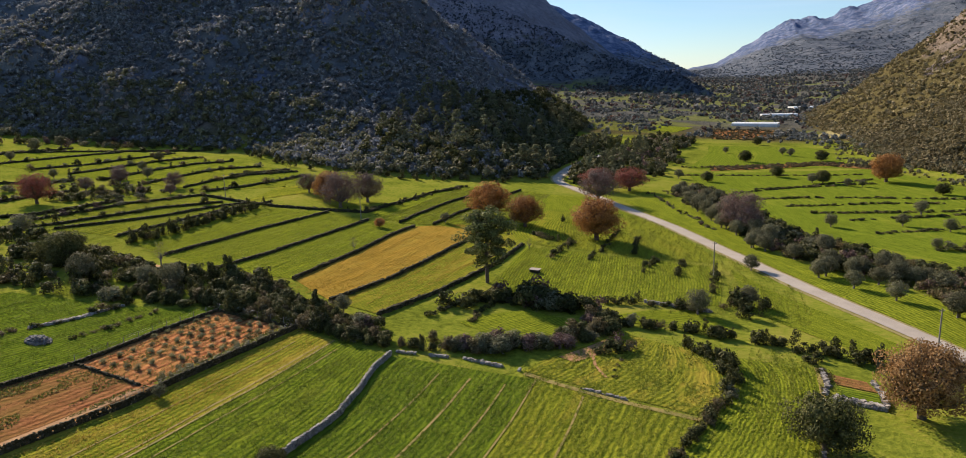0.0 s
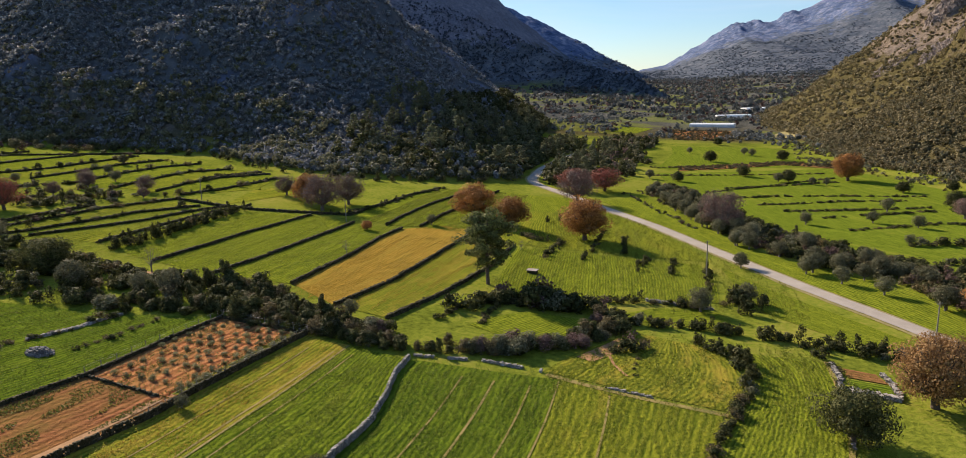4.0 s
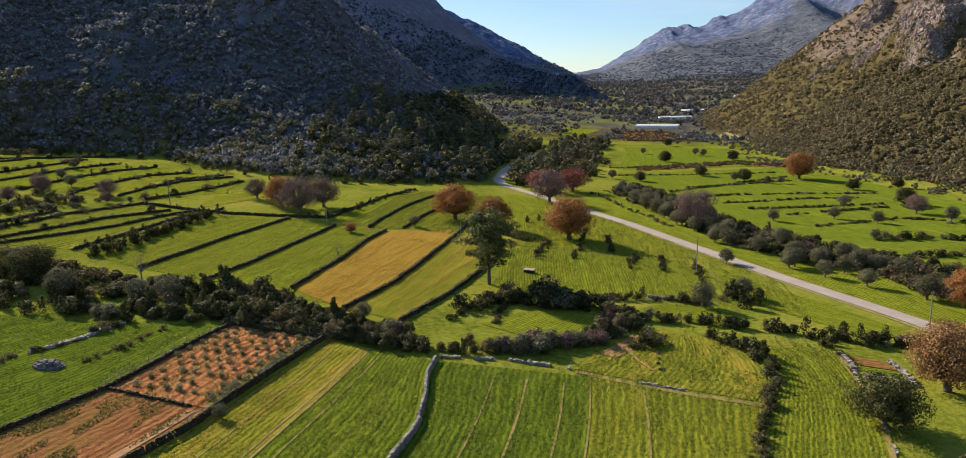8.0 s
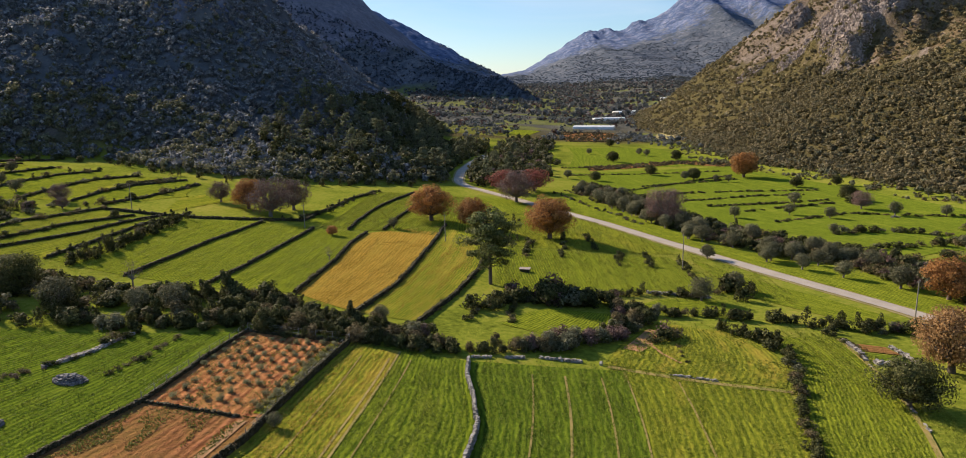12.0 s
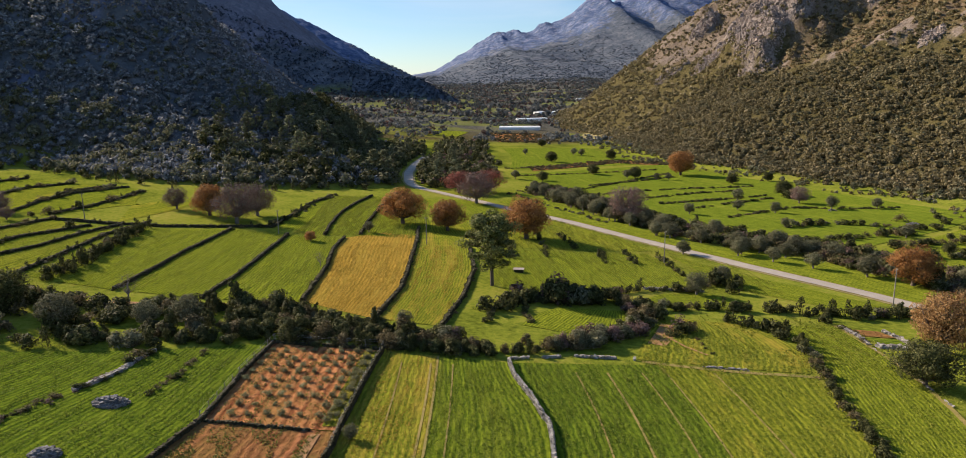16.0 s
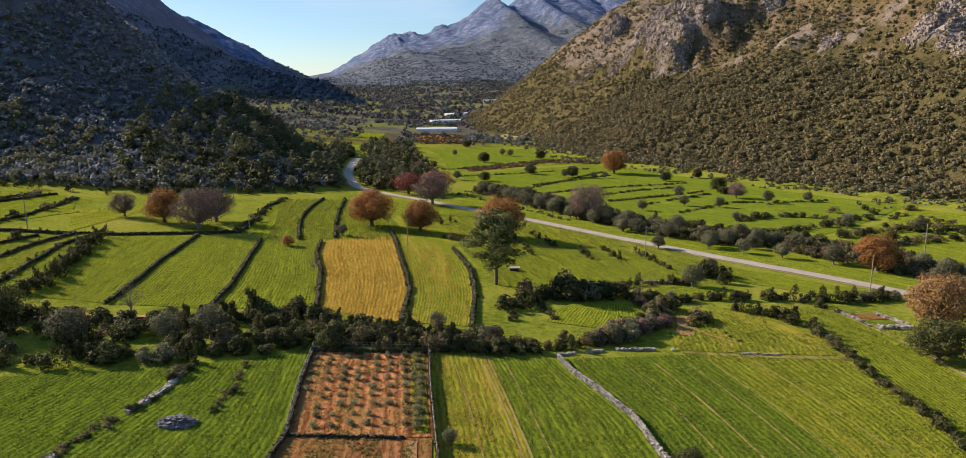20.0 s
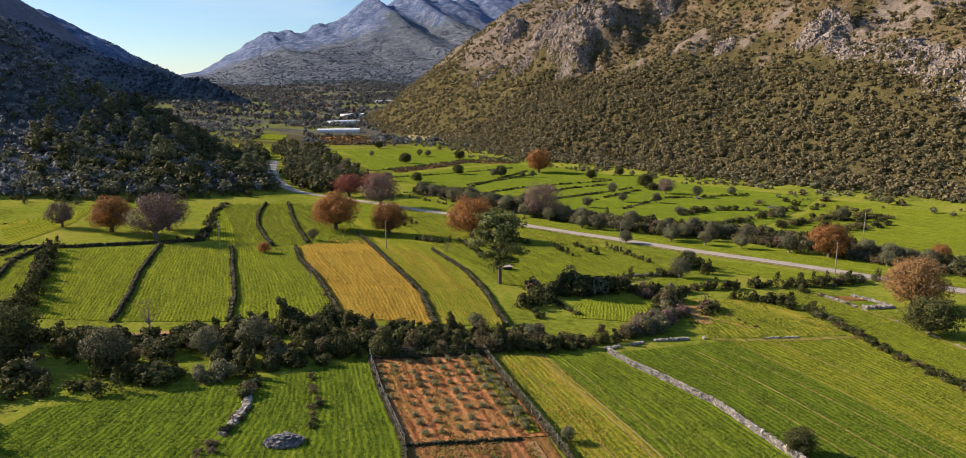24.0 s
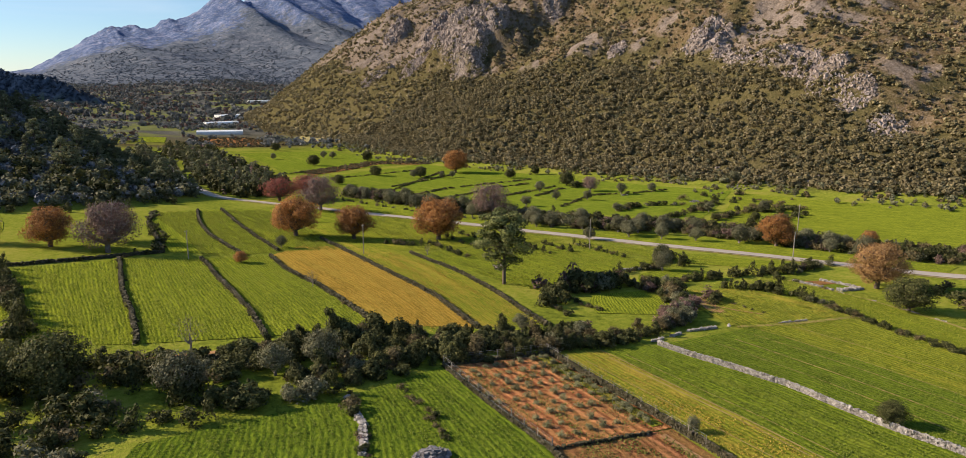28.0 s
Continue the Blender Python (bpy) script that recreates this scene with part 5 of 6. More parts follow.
fence(ORCH_W[:3], 2.6, 1.5, "wire fence on grey posts along the orchard's edge")
fence(ORCH_E[:4], 2.6, 1.5, "wire fence on grey posts above the retaining wall")
fence([(-35.3, -37.2), (-27.6, -38.1), (-19.3, -39)], 2.6, 1.5, "wire fence on grey posts at the head of the orchard")

# ---- poles, hut ----
POLE = tri_mesh("pole", *limb((0, 0, -0.3), (0, 0, 8.0), 0.13, 0.09, 8), M_POST)
ARM = tri_mesh("crossarm", *limb((-0.55, 0, 0), (0.55, 0, 0), 0.05, 0.05, 5), M_POST)
for x, y, h in ((-104.2, 54.2, 7.4), (-13.5, 39.4, 7.2), (43.4, 23.4, 8.0), (76.3, -13.7, 7.6), (109.1, 7, 9.5), (-51.7, 44.7, 6.5)):
    p = new("utility_pole")
    p.matrix_basis = Matrix.LocRotScale((x, y, gz(x, y)), Euler((0, 0, 0.6)), (1, 1, h / 8))
    part("pole", POLE, p)
    arm = part("crossarm", ARM, p, m=Matrix.Translation((0, 0, 7.6)))
    for k in (-0.45, 0.45):
        part("insulator", tri_mesh("insulator", *limb((k, 0, 0.02), (k, 0, 0.2), 0.04, 0.05, 5), M_WIRE), arm)
    tagged(p, "weathered wooden utility pole standing in the field", "pole", "utility poles")


def bm_box(sx, sy, sz, z0, bevel=0.03, skew=0.0):
    bm = bmesh.new()
    bmesh.ops.create_cube(bm, size=1)
    for v in bm.verts:
        v.co = Vector((v.co.x * sx, v.co.y * sy, (v.co.z + 0.5) * sz + z0 + skew * v.co.y))
    bmesh.ops.bevel(bm, geom=bm.edges[:], offset=bevel, segments=1, affect="EDGES")
    return bm


def bm_mesh(name, bm, mat):
    me = bpy.data.meshes.new(name)
    bm.to_mesh(me)
    bm.free()
    me.materials.append(mat)
    return me


M_TIN = earthy("rusty_sheet_roof", [(0.3, (0.22, 0.17, 0.15)), (0.7, (0.40, 0.34, 0.32))], 1.5, 0.6)
hut = new("shelter")
hut.matrix_basis = Matrix.Translation((6.9, 11.9, gz(6.9, 11.9))) @ pose(0, 0, 0, 0, 0, -12) @ Matrix.Scale(0.8, 4)
part("wall", bm_mesh("wall", bm_box(2.5, 1.5, 1.05, -0.15), M_MOSSY), hut), part("roof", bm_mesh("roof", bm_box(3.0, 1.9, 0.09, 1.0, 0.02, 0.12), M_TIN), hut, "faded sheet roof")
tagged(hut, "tiny stone field shelter with a pale sheet roof", "shelter")

# ---- greenhouses ----
M_FILM, ft, fb = nodes("white_film")
fp = position(ft)
ft.links.new(ramp(ft, tex(ft, fp, 0.3, 4), [(0.3, (0.62, 0.64, 0.64)), (0.7, (0.80, 0.82, 0.82))]), fb.inputs["Base Color"])
fb.inputs["Roughness"].default_value = 0.45


def greenhouse(x, y, length, spans, turn):
    g = new("greenhouse")
    g.matrix_basis = pose(x, y, gz(x, y), 0, 0, turn)
    n, w, eave = 8, 6.0, 2.0
    for s in range(spans):
        y0 = (s - spans / 2) * w
        a = np.linspace(0, np.pi, n)
        prof = np.array([(y0, -1.5)] + [(y0 + w / 2 - math.cos(k) * w / 2, eave + math.sin(k) * 1.5) for k in a] + [(y0 + w, -1.5)])
        V = np.concatenate([np.c_[np.full(len(prof), e), prof] for e in (-length / 2, length / 2)])
        m = len(prof)
        F = [(i, i + 1, m + i + 1) for i in range(m - 1)] + [(i, m + i + 1, m + i) for i in range(m - 1)] + [(0, i + 1, i) for i in range(1, m - 1)] + [(m, m + i, m + i + 1) for i in range(1, m - 1)]
        part("tunnel", tri_mesh("tunnel", V, np.array(F), M_FILM), g)
    return tagged(g, "long white film-covered greenhouse tunnels in the valley", "greenhouse", "greenhouses in the valley")


greenhouse(75, 569, 40, 2, -14), greenhouse(102, 684, 36, 2, 12), greenhouse(150, 800, 58, 3, 20), greenhouse(257, 1051, 60, 2, 10)


# ---- woods and scrub of the slopes ----
def tuft(seed, n, leaf, tall=1.0):
    r = np.random.default_rng(seed)
    lumps = np.array([(math.cos(a) * d, math.sin(a) * d, z, 0.30) for a, d, z in zip(r.uniform(0, 6.28, 6), r.uniform(0, 0.28, 6), r.uniform(0.15, 0.62, 6) * tall)])
    return blob_leaves(r, n, leaf, lumps, shell=0.6)


def strew(name, xs, ys, n, accept, smin, smax, leaves, leaf, mat, seed, label, tall=1.0, squash=0.85):
    """Countless far shrubs or trees over a stretch of land, joined."""
    r = np.random.default_rng(seed)
    x, y = r.uniform(*xs, n), r.uniform(*ys, n)
    ok = accept(x, y, r.random(n))
    x, y = x[ok], y[ok]
    z = ground_z(x, y) - 0.15
    s = smin + (smax - smin) * r.random(len(x)) ** 1.6
    chunks = []
    for v in range(5):
        pick = np.arange(len(x)) % 5 == v
        if pick.any():
            V, F = tuft(seed * 7 + v, leaves, leaf, tall)
            chunks.append(stamp(V, F, x[pick], y[pick], z[pick], s[pick], r.uniform(0, 6.28, pick.sum()), squash))
    V, F = merge(chunks)
    return tagged(new(name, tri_mesh(name, V, F, mat)), label, "scrub", kind="stuff")


def clear(x, y):
    """Off the road."""
    q = resample(ROAD, 3)
    d = np.full(x.shape, 1e9)
    for a in q:
        d = np.minimum(d, np.hypot(x - a[0], y - a[1]))
    return d > 5.5


def below_crags(lo, dens, scale, seed, sharp):
    f = in_hill(HILL_RIGHT, lo, 400, dens, scale, seed, sharp)
    return lambda x, y, u: f(x, y, u * (1 + 9 * smooth(-8, 6, inside_depth(x, y, HILL_RIGHT) - crag_line(y) + 26 * fbm(x / 22, y / 22, 3, 33))))


def above_crags(dens, scale, seed, sharp):
    f = in_hill(HILL_RIGHT, 30, 420, dens, scale, seed, sharp)
    return lambda x, y, u: f(x, y, u) & (inside_depth(x, y, HILL_RIGHT) > crag_line(y) - 6) & (crag_mask(x, y) < 0.6)


def in_hill(poly, lo, hi, dens, scale=40, seed=3, sharp=0.5):
    def f(x, y, u):
        d = inside_depth(x, y, poly)
        n = fbm(x / scale, y / scale, 4, seed) + 0.5
        return (d > lo) & (d < hi) & (u < dens * (1 - sharp + 2 * sharp * smooth(0.36, 0.6, n))) & clear(x, y)
    return f


strew("hillside_scrub", (-400, -26), (125, 340), 16000, in_hill(HILL_APRON, 2, 190, 0.75, 26, 3, 0.35), 2.0, 5.4, 50, 0.16, L_HILL_HAZE, 1, "dense dark scrub over the shaded rocky hillside")
strew("hillside_scrub", (-400, -26), (125, 340), 4000, in_hill(HILL_APRON, 1, 170, 0.6, 20, 8, 0.45), 1.6, 4.6, 50, 0.16, L_OLIVE, 2, "grey-green scrub over the shaded rocky hillside")
strew("hillside_wood", (-330, -24), (125, 330), 5200, in_hill(HILL_APRON, 1, 46, 0.75, 24, 15, 0.3), 2.6, 6.4, 90, 0.12, L_OLIVE, 33, "grey-green wild olives crowding the foot of the shaded hill", 1.05, 0.95)
strew("hillside_wood", (-110, -20), (140, 520), 1500, in_hill(HILL_APRON, 3, 52, 0.65, 30, 5, 0.25), 3.5, 6.5, 90, 0.12, L_SHRUB, 3, "pine wood on the spur of the shaded hill", 1.3, 1.0)
strew("hillside_scrub", (-560, -50), (240, 760), 13000, in_hill(HILL_APRON, 40, 400, 0.7, 50, 4, 0.4), 2.5, 5.5, 24, 0.24, L_HILL_HAZE, 4, "scrub and rocks high on the shaded hill")
strew("far_scrub", (-560, 80), (820, 1500), 24000, lambda x, y, u: (ridge_depth(x, y, MID_RIDGE, 0.80) > 2) & (u < 0.5 + 0.8 * fbm(x / 60, y / 60, 3, 4)), 3.0, 7.0, 14, 0.30, L_MOUNT_HAZE, 5, "dark scrub on the distant shaded hill")
strew("slope_scrub", (115, 330), (-90, 420), 27000, below_crags(4, 0.95, 30, 14, 0.25), 1.7, 5.0, 54, 0.155, L_MAQUIS, 6, "dense olive-green scrub on the sunlit hillside")
strew("slope_scrub", (115, 330), (-90, 420), 6500, below_crags(2, 0.55, 26, 24, 0.45), 1.6, 3.9, 38, 0.18, L_OLIVE, 7, "greyish shrubs scattered on the sunlit hillside")
strew("slope_scrub", (110, 420), (400, 1150), 13000, below_crags(2, 0.95, 50, 14, 0.22), 2.6, 5.6, 20, 0.26, L_MAQUIS, 8, "dense scrub on the farther sunlit hillside")
strew("ridge_scrub", (215, 470), (-120, 520), 13000, above_crags(0.95, 24, 17, 0.5), 1.5, 4.4, 28, 0.22, L_MAQUIS, 9, "sparse scrub among pale rocks on the upper slope")


strew("ridge_scrub", (215, 470), (-120, 520), 7000, above_crags(0.9, 16, 27, 0.5), 1.0, 2.8, 26, 0.22, L_BRUSH, 15, "dry brown bushes among pale rocks on the upper slope")
strew("ridge_scrub", (150, 360), (360, 720), 7000, above_crags(0.75, 24, 19, 0.5), 1.2, 4.0, 26, 0.22, L_MAQUIS, 34, "sparse olive-brown scrub round the cliff")
strew("ridge_scrub", (180, 620), (520, 1300), 9000, in_hill(HILL_RIGHT, 60, 420, 0.6, 30, 17, 0.5), 1.6, 4.6, 16, 0.27, L_MAQUIS, 16, "sparse scrub on the farther rocky slope")


def valley_wood(x, y, u):
    h = hills(x, y)
    deep = np.maximum.reduce([h[1], h[2], h[4]])
    n = fbm(x / 50, y / 50, 3, 61) + 0.5
    return (deep < 6) & (u < 0.12 + 0.88 * smooth(0.44, 0.56, n)) & clear(x, y) & (np.hypot(x - 75, (y - 560) * 1.2) > 34) & (np.abs(x - 8 - (y - 460) * 0.15) > 17 * (y < 640)) & (np.hypot(x - 138, (y - 510) / 2) > 24) & (np.hypot(x - 60, (y - 462) / 1.6) > 24) & (y > 372 + 30 * np.sin(x / 30))


strew("valley_wood", (-260, 300), (340, 720), 6000, valley_wood, 3, 6.5, 30, 0.22, L_FARWOOD_HAZE, 10, "trees filling the far valley, tinted grey-green with haze")
strew("valley_wood", (-260, 560), (720, 2300), 9000, valley_wood, 4, 10, 14, 0.32, L_FARWOOD_HAZE, 11, "woods and orchards in the far valley")
strew("valley_thicket", (-260, 560), (360, 2100), 5500, valley_wood, 3, 7.5, 16, 0.26, L_TWIG, 14, "leafless purplish thickets among the far valley woods")


def creek(x, y, u):
    q = resample([(-5, 176), (0, 196), (4, 240), (6, 300), (12, 380)], 4)
    d = np.full(x.shape, 1e9)
    for a in q:
        d = np.minimum(d, np.hypot(x - a[0], y - a[1]))
    return (d < 4 + 22 * (fbm(x / 18, y / 18, 3, 71) + 0.5)) & clear(x, y) & (x > -17) & (np.hypot(x - 8, y - 148) > 22)


strew("creek_wood", (-30, 40), (150, 400), 620, creek, 2.8, 6.0, 80, 0.13, L_OLIVE, 12, "grey-green trees along the creek beside the road", 1.1, 1.0)
strew("creek_wood", (-30, 40), (150, 400), 500, creek, 3.0, 7.0, 90, 0.13, L_SHRUB, 20, "dark evergreen trees along the creek", 1.2, 1.0)
strew("creek_wood", (-30, 40), (150, 400), 260, creek, 2.4, 5.0, 80, 0.12, L_TWIG, 21, "leafless purplish trees along the creek", 1.1, 1.0)
def foot(x, y, u):
    d = inside_depth(x + 24, y, HILL_RIGHT)
    n = fbm(x / 14, y / 14, 3, 81) + 0.5
    return (d > 0) & (d < 36) & (u < smooth(0, 26, d) * smooth(0.42, 0.58, n + 0.006 * (d - 12)))


strew("foot_scrub", (95, 225), (-70, 420), 4200, foot, 1.6, 4.2, 50, 0.16, L_OLIVE, 23, "grey-green bushes along the foot of the sunlit hill")
strew("foot_scrub", (95, 225), (-70, 420), 3200, foot, 1.3, 3.6, 50, 0.16, L_BRUSH, 13, "dry scrub along the foot of the sunlit hill")


# ---- standing crop ----
def crop(name, xs, ys, n, pitch, slant, mat, size, seed, label, keep):
    """Blades in drill rows, as one mass."""
    r = np.random.default_rng(seed)
    k = n // 24
    x, y = r.uniform(*xs, k), r.uniform(*ys, k)
    x = np.round(x / pitch) * pitch
    d, turn = r.uniform(1.5, 6.0, k), r.normal(0, 0.03, k)
    u = r.uniform(-1, 1, (k, 24))
    y = (y[:, None] + u * d[:, None]).ravel()
    x = (x[:, None] + u * (d * turn)[:, None]).ravel() + slant * (y - ys[1]) + 0.35 * np.sin(y / 9.0) + r.normal(0, pitch * 0.3, k * 24)
    ok = keep(x, y)
    x, y = x[ok], y[ok]
    c = np.stack([x, y, floor_z(x, y) + 0.35 * fbm(x / 14, y / 14, 3, 2) + 0.2], 1)
    V, F = leaf_tris(c, size, r)
    return tagged(new(name, tri_mesh(name, V, F, mat)), label, "crop", kind="stuff")


L_CROP = leafy("crop_blades", (0.110, 0.132, 0.016), (0.210, 0.240, 0.028), (0.290, 0.300, 0.045))
L_STRAW = leafy("dry_blades", (0.200, 0.150, 0.020), (0.350, 0.250, 0.040), (0.440, 0.310, 0.070))
L_WEED = leafy("weed_blades", (0.060, 0.072, 0.014), (0.130, 0.140, 0.030), (0.200, 0.185, 0.050))
between = lambda line, x, y: x - np.interp(-y, [-p[1] for p in line], [p[0] for p in line])
L_FRESH = leafy("fresh_blades", (0.075, 0.110, 0.014), (0.150, 0.195, 0.024), (0.220, 0.250, 0.040))
crop("crop_rows", (-18, 24), (-98, -43), 60000, 0.55, 0.03, L_FRESH, 0.085, 1, "fresh green crop standing in drill rows", lambda x, y: (np.abs(between(STONE_W, x, y)) > 1.0) & (between(STRIP_M, x, y) > 0) & (between(DEEP_E, x, y) < 0))
crop("crop_rows", (16, 60), (-98, -43), 50000, 0.55, 0.03, L_CROP, 0.085, 10, "green crop standing in drill rows", lambda x, y: between(DEEP_E, x, y) > 0)
crop("meadow_grass", (0, 60), (-4, 95), 70000, 0.7, 0.0, L_CROP, 0.10, 11, "green grass blades on the meadow", lambda x, y: (x < 22 + (92 - y) * 0.52) & (x > -1))
crop("meadow_grass", (-48, -14), (46, 120), 50000, 0.7, 0.0, L_CROP, 0.10, 12, "green grass blades on the upper terraces", lambda x, y: y > 46)
crop("crop_rows", (-94, -36), (-87, -41), 50000, 0.55, 0.06, L_FRESH, 0.085, 2, "green crop standing in drill rows", lambda x, y: (between(ORCH_W, x, y) < -0.8) & (np.abs(between(PILE_W, x, y)) > 1.0) & (x > -73 + (y + 44) * 0.5))
crop("crop_rows", (-28, -11), (-98, -41), 14000, 0.55, 0.06, L_STRAW, 0.085, 3, "yellowing crop standing in drill rows", lambda x, y: (between(ORCH_E, x, y) > 0.9) & (between(STRIP_M, x, y) < 0))
crop("crop_rows", (-121, -34), (-12, 46), 90000, 0.55, 0.0, L_CROP, 0.085, 4, "green crop standing in drill rows", lambda x, y: between(T1, x, y) < -0.8)
crop("crop_rows", (-36, -4), (-22, 37), 24000, 0.55, 0.08, L_STRAW, 0.085, 5, "yellowing crop standing in drill rows", lambda x, y: (between(T1, x, y) > 0.8) & (between(T3, x, y) < -0.8))
crop("crop_rows", (18, 60), (-46, -22), 14000, 0.55, 0.0, L_CROP, 0.12, 6, "green crop standing in drill rows", lambda x, y: (x > 19 + (y + 41) * 0.45) & (np.hypot(x - 44, y + 33) > 4))


# ---- tracks and bare earth ----
M_TRACK = earthy("dry_track", [(0.3, (0.13, 0.14, 0.03)), (0.55, (0.25, 0.19, 0.06)), (0.8, (0.36, 0.25, 0.10))], 0.6, 0.95)
M_EARTH = earthy("bare_earth", [(0.3, (0.18, 0.09, 0.038)), (0.55, (0.32, 0.175, 0.08)), (0.8, (0.42, 0.255, 0.125))], 0.5, 0.95)
for line, w in ((EPATH, 0.35), ([(18.8, -41.9), (27.7, -45.2), (37.6, -47.4), (42.6, -48.2)], 0.5), (STRIP_M, 0.16), (DEEP_E, 0.12)):
    sheet("field_track", offset(line, -w), offset(line, w), M_TRACK, 0.16, 1.0, "narrow dry straw-coloured track between crops", "track")
for line, d, w in ((DEEP_E, -7.0, 0.14), (DEEP_E, 3.5, 0.12), (DEEP_E, 8.5, 0.16), (DEEP_E, 13.0, 0.12), (STRIP_M, 0.9, 0.14), (STRIP_M, -2.2, 0.10), (STRIP_M, 5.0, 0.10)):
    mid = offset(line, d, 3)[1:-1]
    sheet("field_track", offset(mid, -w), offset(mid, w), M_TRACK, 0.15, 1.2, "thin dry wheel line through the standing crop", "track")
sheet("bare_patch", [(22, -34), (24.3, -29.9), (27.5, -23.6)], [(24.5, -35.4), (27.3, -30.9), (29.5, -25)], M_EARTH, 0.17, 1.0, "bare orange-brown earth at the field corner", "bare earth")
sheet("field_track", [(26.3, -30.9), (27.4, -35.5), (29.5, -39.2)], [(26.7, -30.9), (27.9, -35.5), (30, -39.2)], M_EARTH, 0.18, 0.8, "bare earth furrow in the green field", "track")
sheet("bare_strip", [(-70.4, -19.5), (-58.6, -20.6), (-44.8, -19.5)], [(-70.4, -18.4), (-58.6, -19.4), (-44.7, -18.2)], M_EARTH, 0.17, 1.0, "strip of bare red-brown earth at the field foot", "bare earth")
sheet("ploughed_strip", [(40.2, 227), (66.5, 243.9), (92.9, 265.2), (114.8, 253)], [(42.4, 244.7), (66.8, 260.5), (95.9, 279.2), (120.3, 269.8)], M_PLOT, 0.18, 4.0, "ploughed reddish-brown field strip", "field")
crop("weed_rows", (-46, -22), (-100, -66), 26000, 2.1, 0.09, L_WEED, 0.12, 7, "weeds growing in rows on the bare plot", lambda x, y: (between(ORCH_W, x, y) > 0.9) & (between(ORCH_E, x, y) < -2.2) & (vnoise(x / 1.6, y / 9, 5) > 0.42))
crop("weed_rows", (-38, -19), (-64, -40), 4200, 2.0, 0.10, L_WEED, 0.10, 8, "weeds between the young olives", lambda x, y: (between(ORCH_W, x, y) > 0.9) & (between(ORCH_E, x, y) < -0.8) & (vnoise(x / 2.0, y / 2.0, 6) > 0.40))
crop("weed_rows", (-25, -19), (-64, -40), 3000, 0.7, 0.10, L_WEED, 0.11, 9, "rank weeds along the orchard wall", lambda x, y: (between(ORCH_E, x, y) > -3.4) & (between(ORCH_E, x, y) < -0.6))
for col in (-1.7,):
    for row in range(16):
        if orch_r.random() < 0.75:
            yy = -40.5 - row * 1.5 + orch_r.normal(0, 0.3)
            sx = float(np.interp(-yy, [-p[1] for p in ORCH_E], [p[0] for p in ORCH_E])) + col + orch_r.normal(0, 0.3)
            s = orch_r.uniform(0.8, 1.35)
            ob = shrub(sx, yy, s, s, "sapling", True)
            tagged(ob, "bushy grey-green olive sapling in the weedy strip", "sapling", "olive saplings in the orchard")
sheet("plot_path", [(-25.4, -66.3), (-27.0, -78), (-30.5, -98)], [(-24.4, -66.3), (-26.0, -78), (-29.4, -98)], M_EARTH, 0.17, 1.0, "trodden pinkish earth path beside the plot", "path")
sheet("field", [(-20, 467), (-8, 530)], [(10, 460), (22, 524)], M_LUSH, 0.25, 6.0, "small green field among the valley woods")
sheet("vineyard_strip", [(38.5, 505), (40, 415)], [(87, 512), (78, 430)], M_PLOT, 0.25, 5.0, "brown strip of leafless vine rows in the valley")
sheet("bare_slope", [(124, 500), (116, 470), (112, 440)], [(138, 500), (134, 470), (130, 440)], M_VERGE, 0.5, 5.0, "bare tan earth at the foot of the hill", "bare earth")
strew("vine_rows", (36, 90), (410, 515), 900, lambda x, y, u: (np.abs(x - 62 + (y - 460) * 0.02) < 25) & (u < 0.9), 1.2, 2.4, 30, 0.24, L_BRUSH, 17, "leafless brown vines in the valley strip")
strew("vine_rows", (40, 122), (222, 285), 2600, lambda x, y, u: (np.abs(y - np.interp(x, [40, 66, 93, 118], [236, 252, 272, 262])) < 8), 0.9, 1.8, 30, 0.24, L_BRUSH, 18, "leafless brown vines on the ploughed strip")
strew("mountain_wood", (-300, 1900), (2050, 3700), 20000, lambda x, y, u: u < 0.25 + 0.75 * smooth(0.42, 0.6, fbm(x / 160, y / 240, 4, 66) + 0.5), 5, 11, 8, 0.34, L_MOUNT_HAZE, 19, "dark woods on the lower slopes of the mountain", 1.0, 0.5)


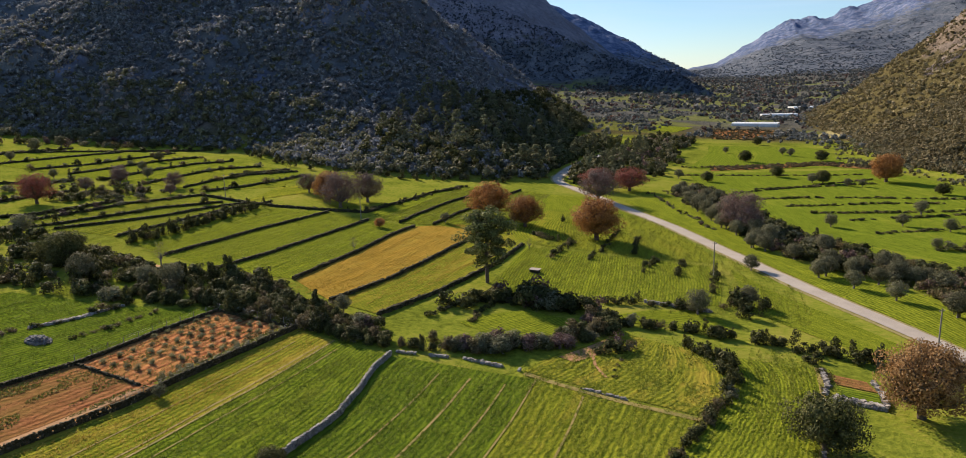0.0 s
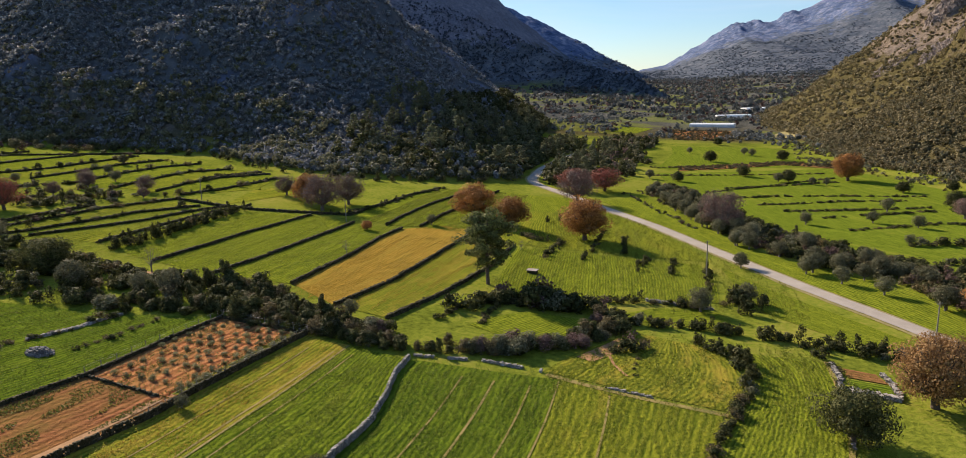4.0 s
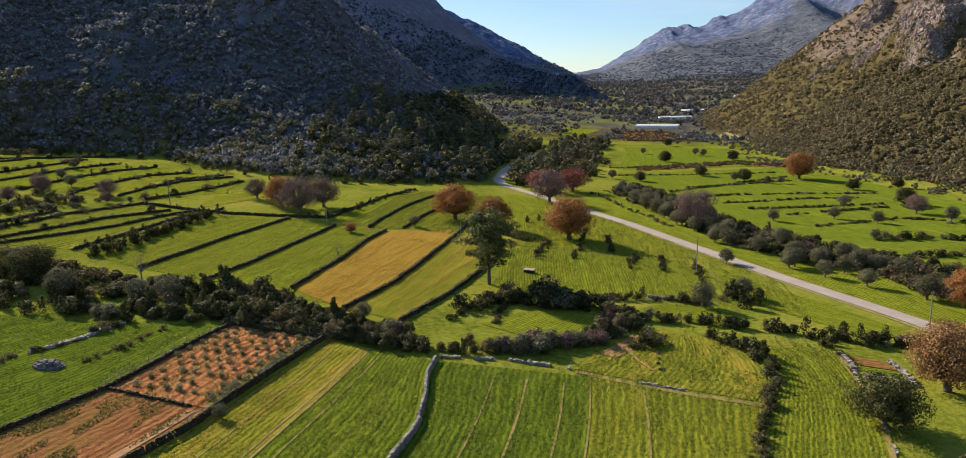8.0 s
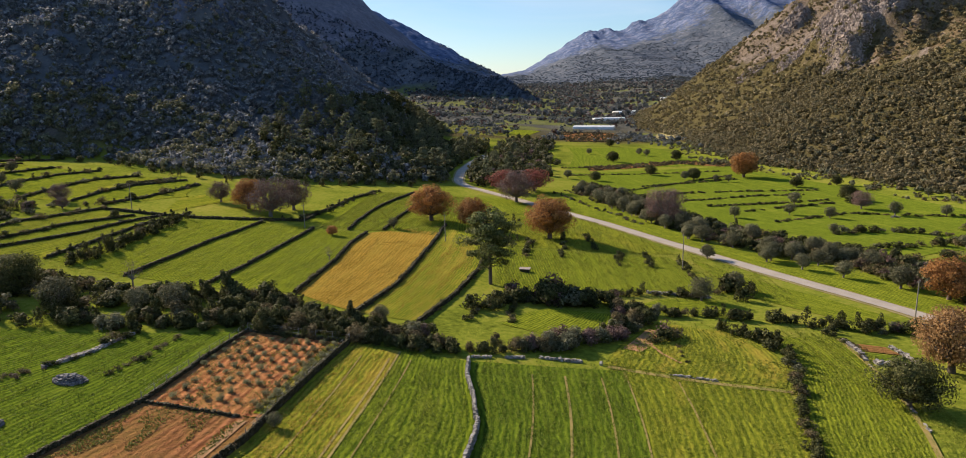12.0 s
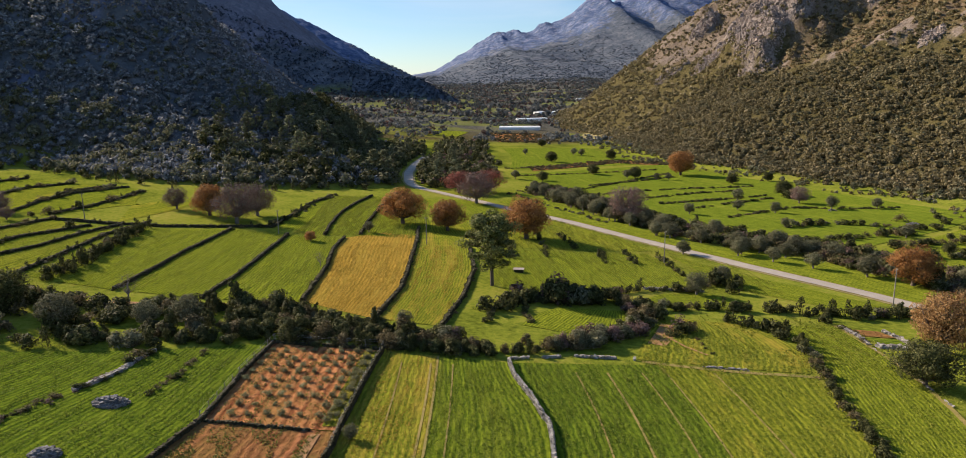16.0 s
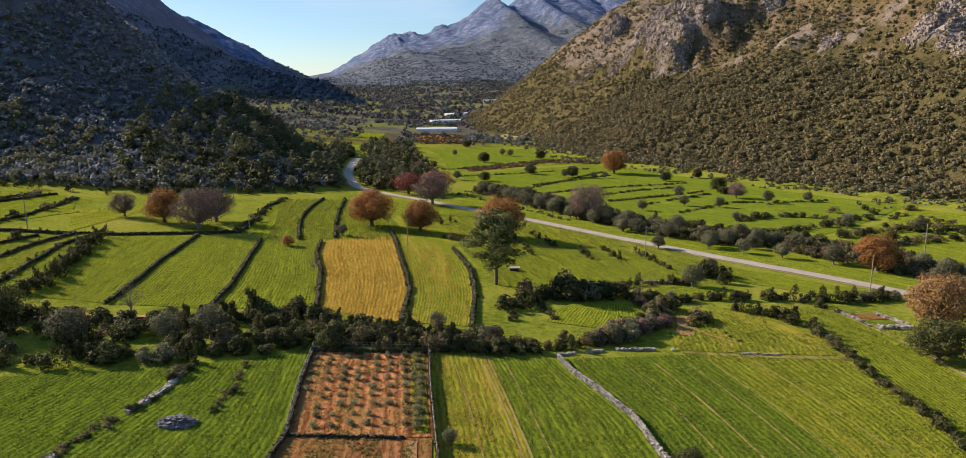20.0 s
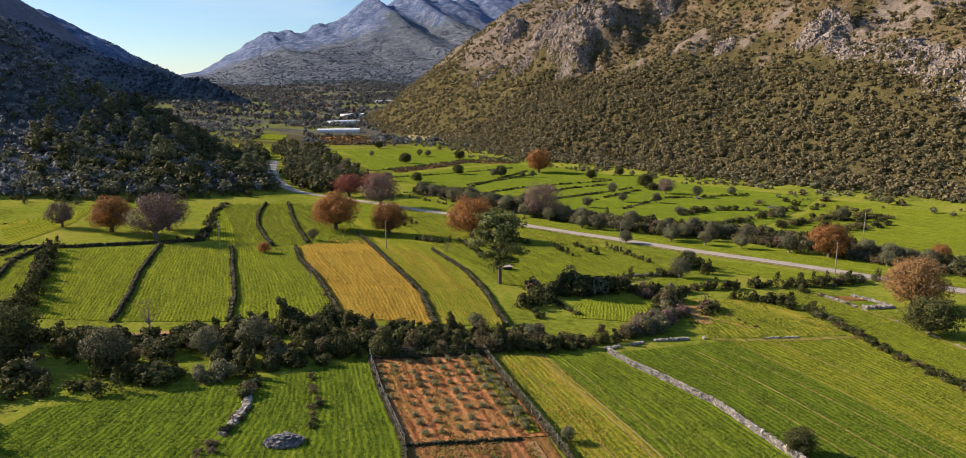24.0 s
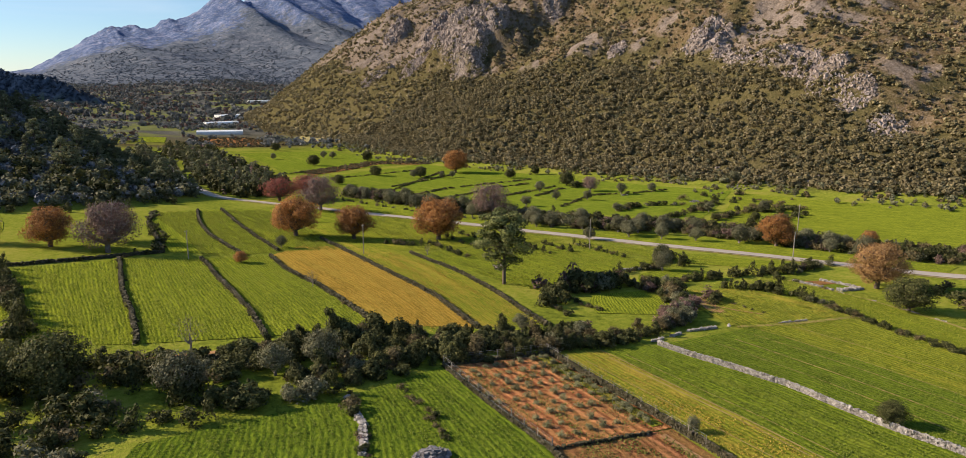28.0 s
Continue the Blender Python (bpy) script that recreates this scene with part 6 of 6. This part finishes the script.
# ---- crags ----
M_CRAG = earthy("pinkish_limestone", [(0.30, (0.095, 0.078, 0.070)), (0.5, (0.25, 0.208, 0.186)), (0.75, (0.40, 0.345, 0.315))], 0.35, 0.95, 6.0, 0.3)


def crag_rocks(spots, per, seed, label):
    """Broken blocks over the outcrops, joined."""
    r = np.random.default_rng(seed)
    chunks = []
    for sx, sy, rad, up in spots:
        n = int(per * (rad / 8) ** 2)
        a, d = r.uniform(0, 6.28, n), rad * 0.95 * np.sqrt(r.random(n))
        x, y = sx + np.cos(a) * d, sy + np.sin(a) * d
        size = (0.48 + up * 0.035) * r.lognormal(0, 0.34, n)
        V, F = stones_at(x, y, ground_z(x, y) + size * 0.1, size, r)
        V += r.normal(0, 0.16, V.shape) * np.repeat(size, 8)[:, None]
        V[:, 2] += 0.25 * (V[:, 2] - np.repeat(ground_z(x, y), 8))
        chunks.append((V, F))
    V, F = merge(chunks)
    return tagged(new("crag_rocks", tri_mesh("crag_rocks", V, F, M_CRAG)), label, "rocks", kind="stuff")


crag_rocks([s for s in SPOTS if s[0] > 0], 330, 3, "broken pinkish limestone outcrops on the sunlit slope")
crag_rocks([s for s in SPOTS if s[0] < 0], 60, 4, "grey limestone outcrops on the shaded slope")
crag_rocks([(174, 112, 8, 2), (186, 106, 9, 2), (191, 83, 9, 2), (177, 78, 6, 1.5), (196, 60, 8, 2)], 40, 5, "pale limestone rocks at the foot of the sunlit hill")
strew("roadside_wood", (-18, -3), (156, 215), 110, lambda x, y, u: clear(x, y), 3.2, 6.8, 90, 0.13, L_SHRUB, 35, "dark evergreen trees by the bend of the road", 1.2, 1.0)
strew("roadside_wood", (-54, -17), (165, 345), 1100, lambda x, y, u: clear(x, y) & (u < 0.75), 2.8, 6.2, 80, 0.14, L_SHRUB, 30, "dark evergreen trees between the hill foot and the road", 1.2, 1.0)
strew("roadside_wood", (-54, -17), (165, 345), 500, lambda x, y, u: clear(x, y) & (u < 0.7), 2.2, 4.8, 80, 0.14, L_OLIVE, 31, "grey-green bushes between the hill foot and the road")
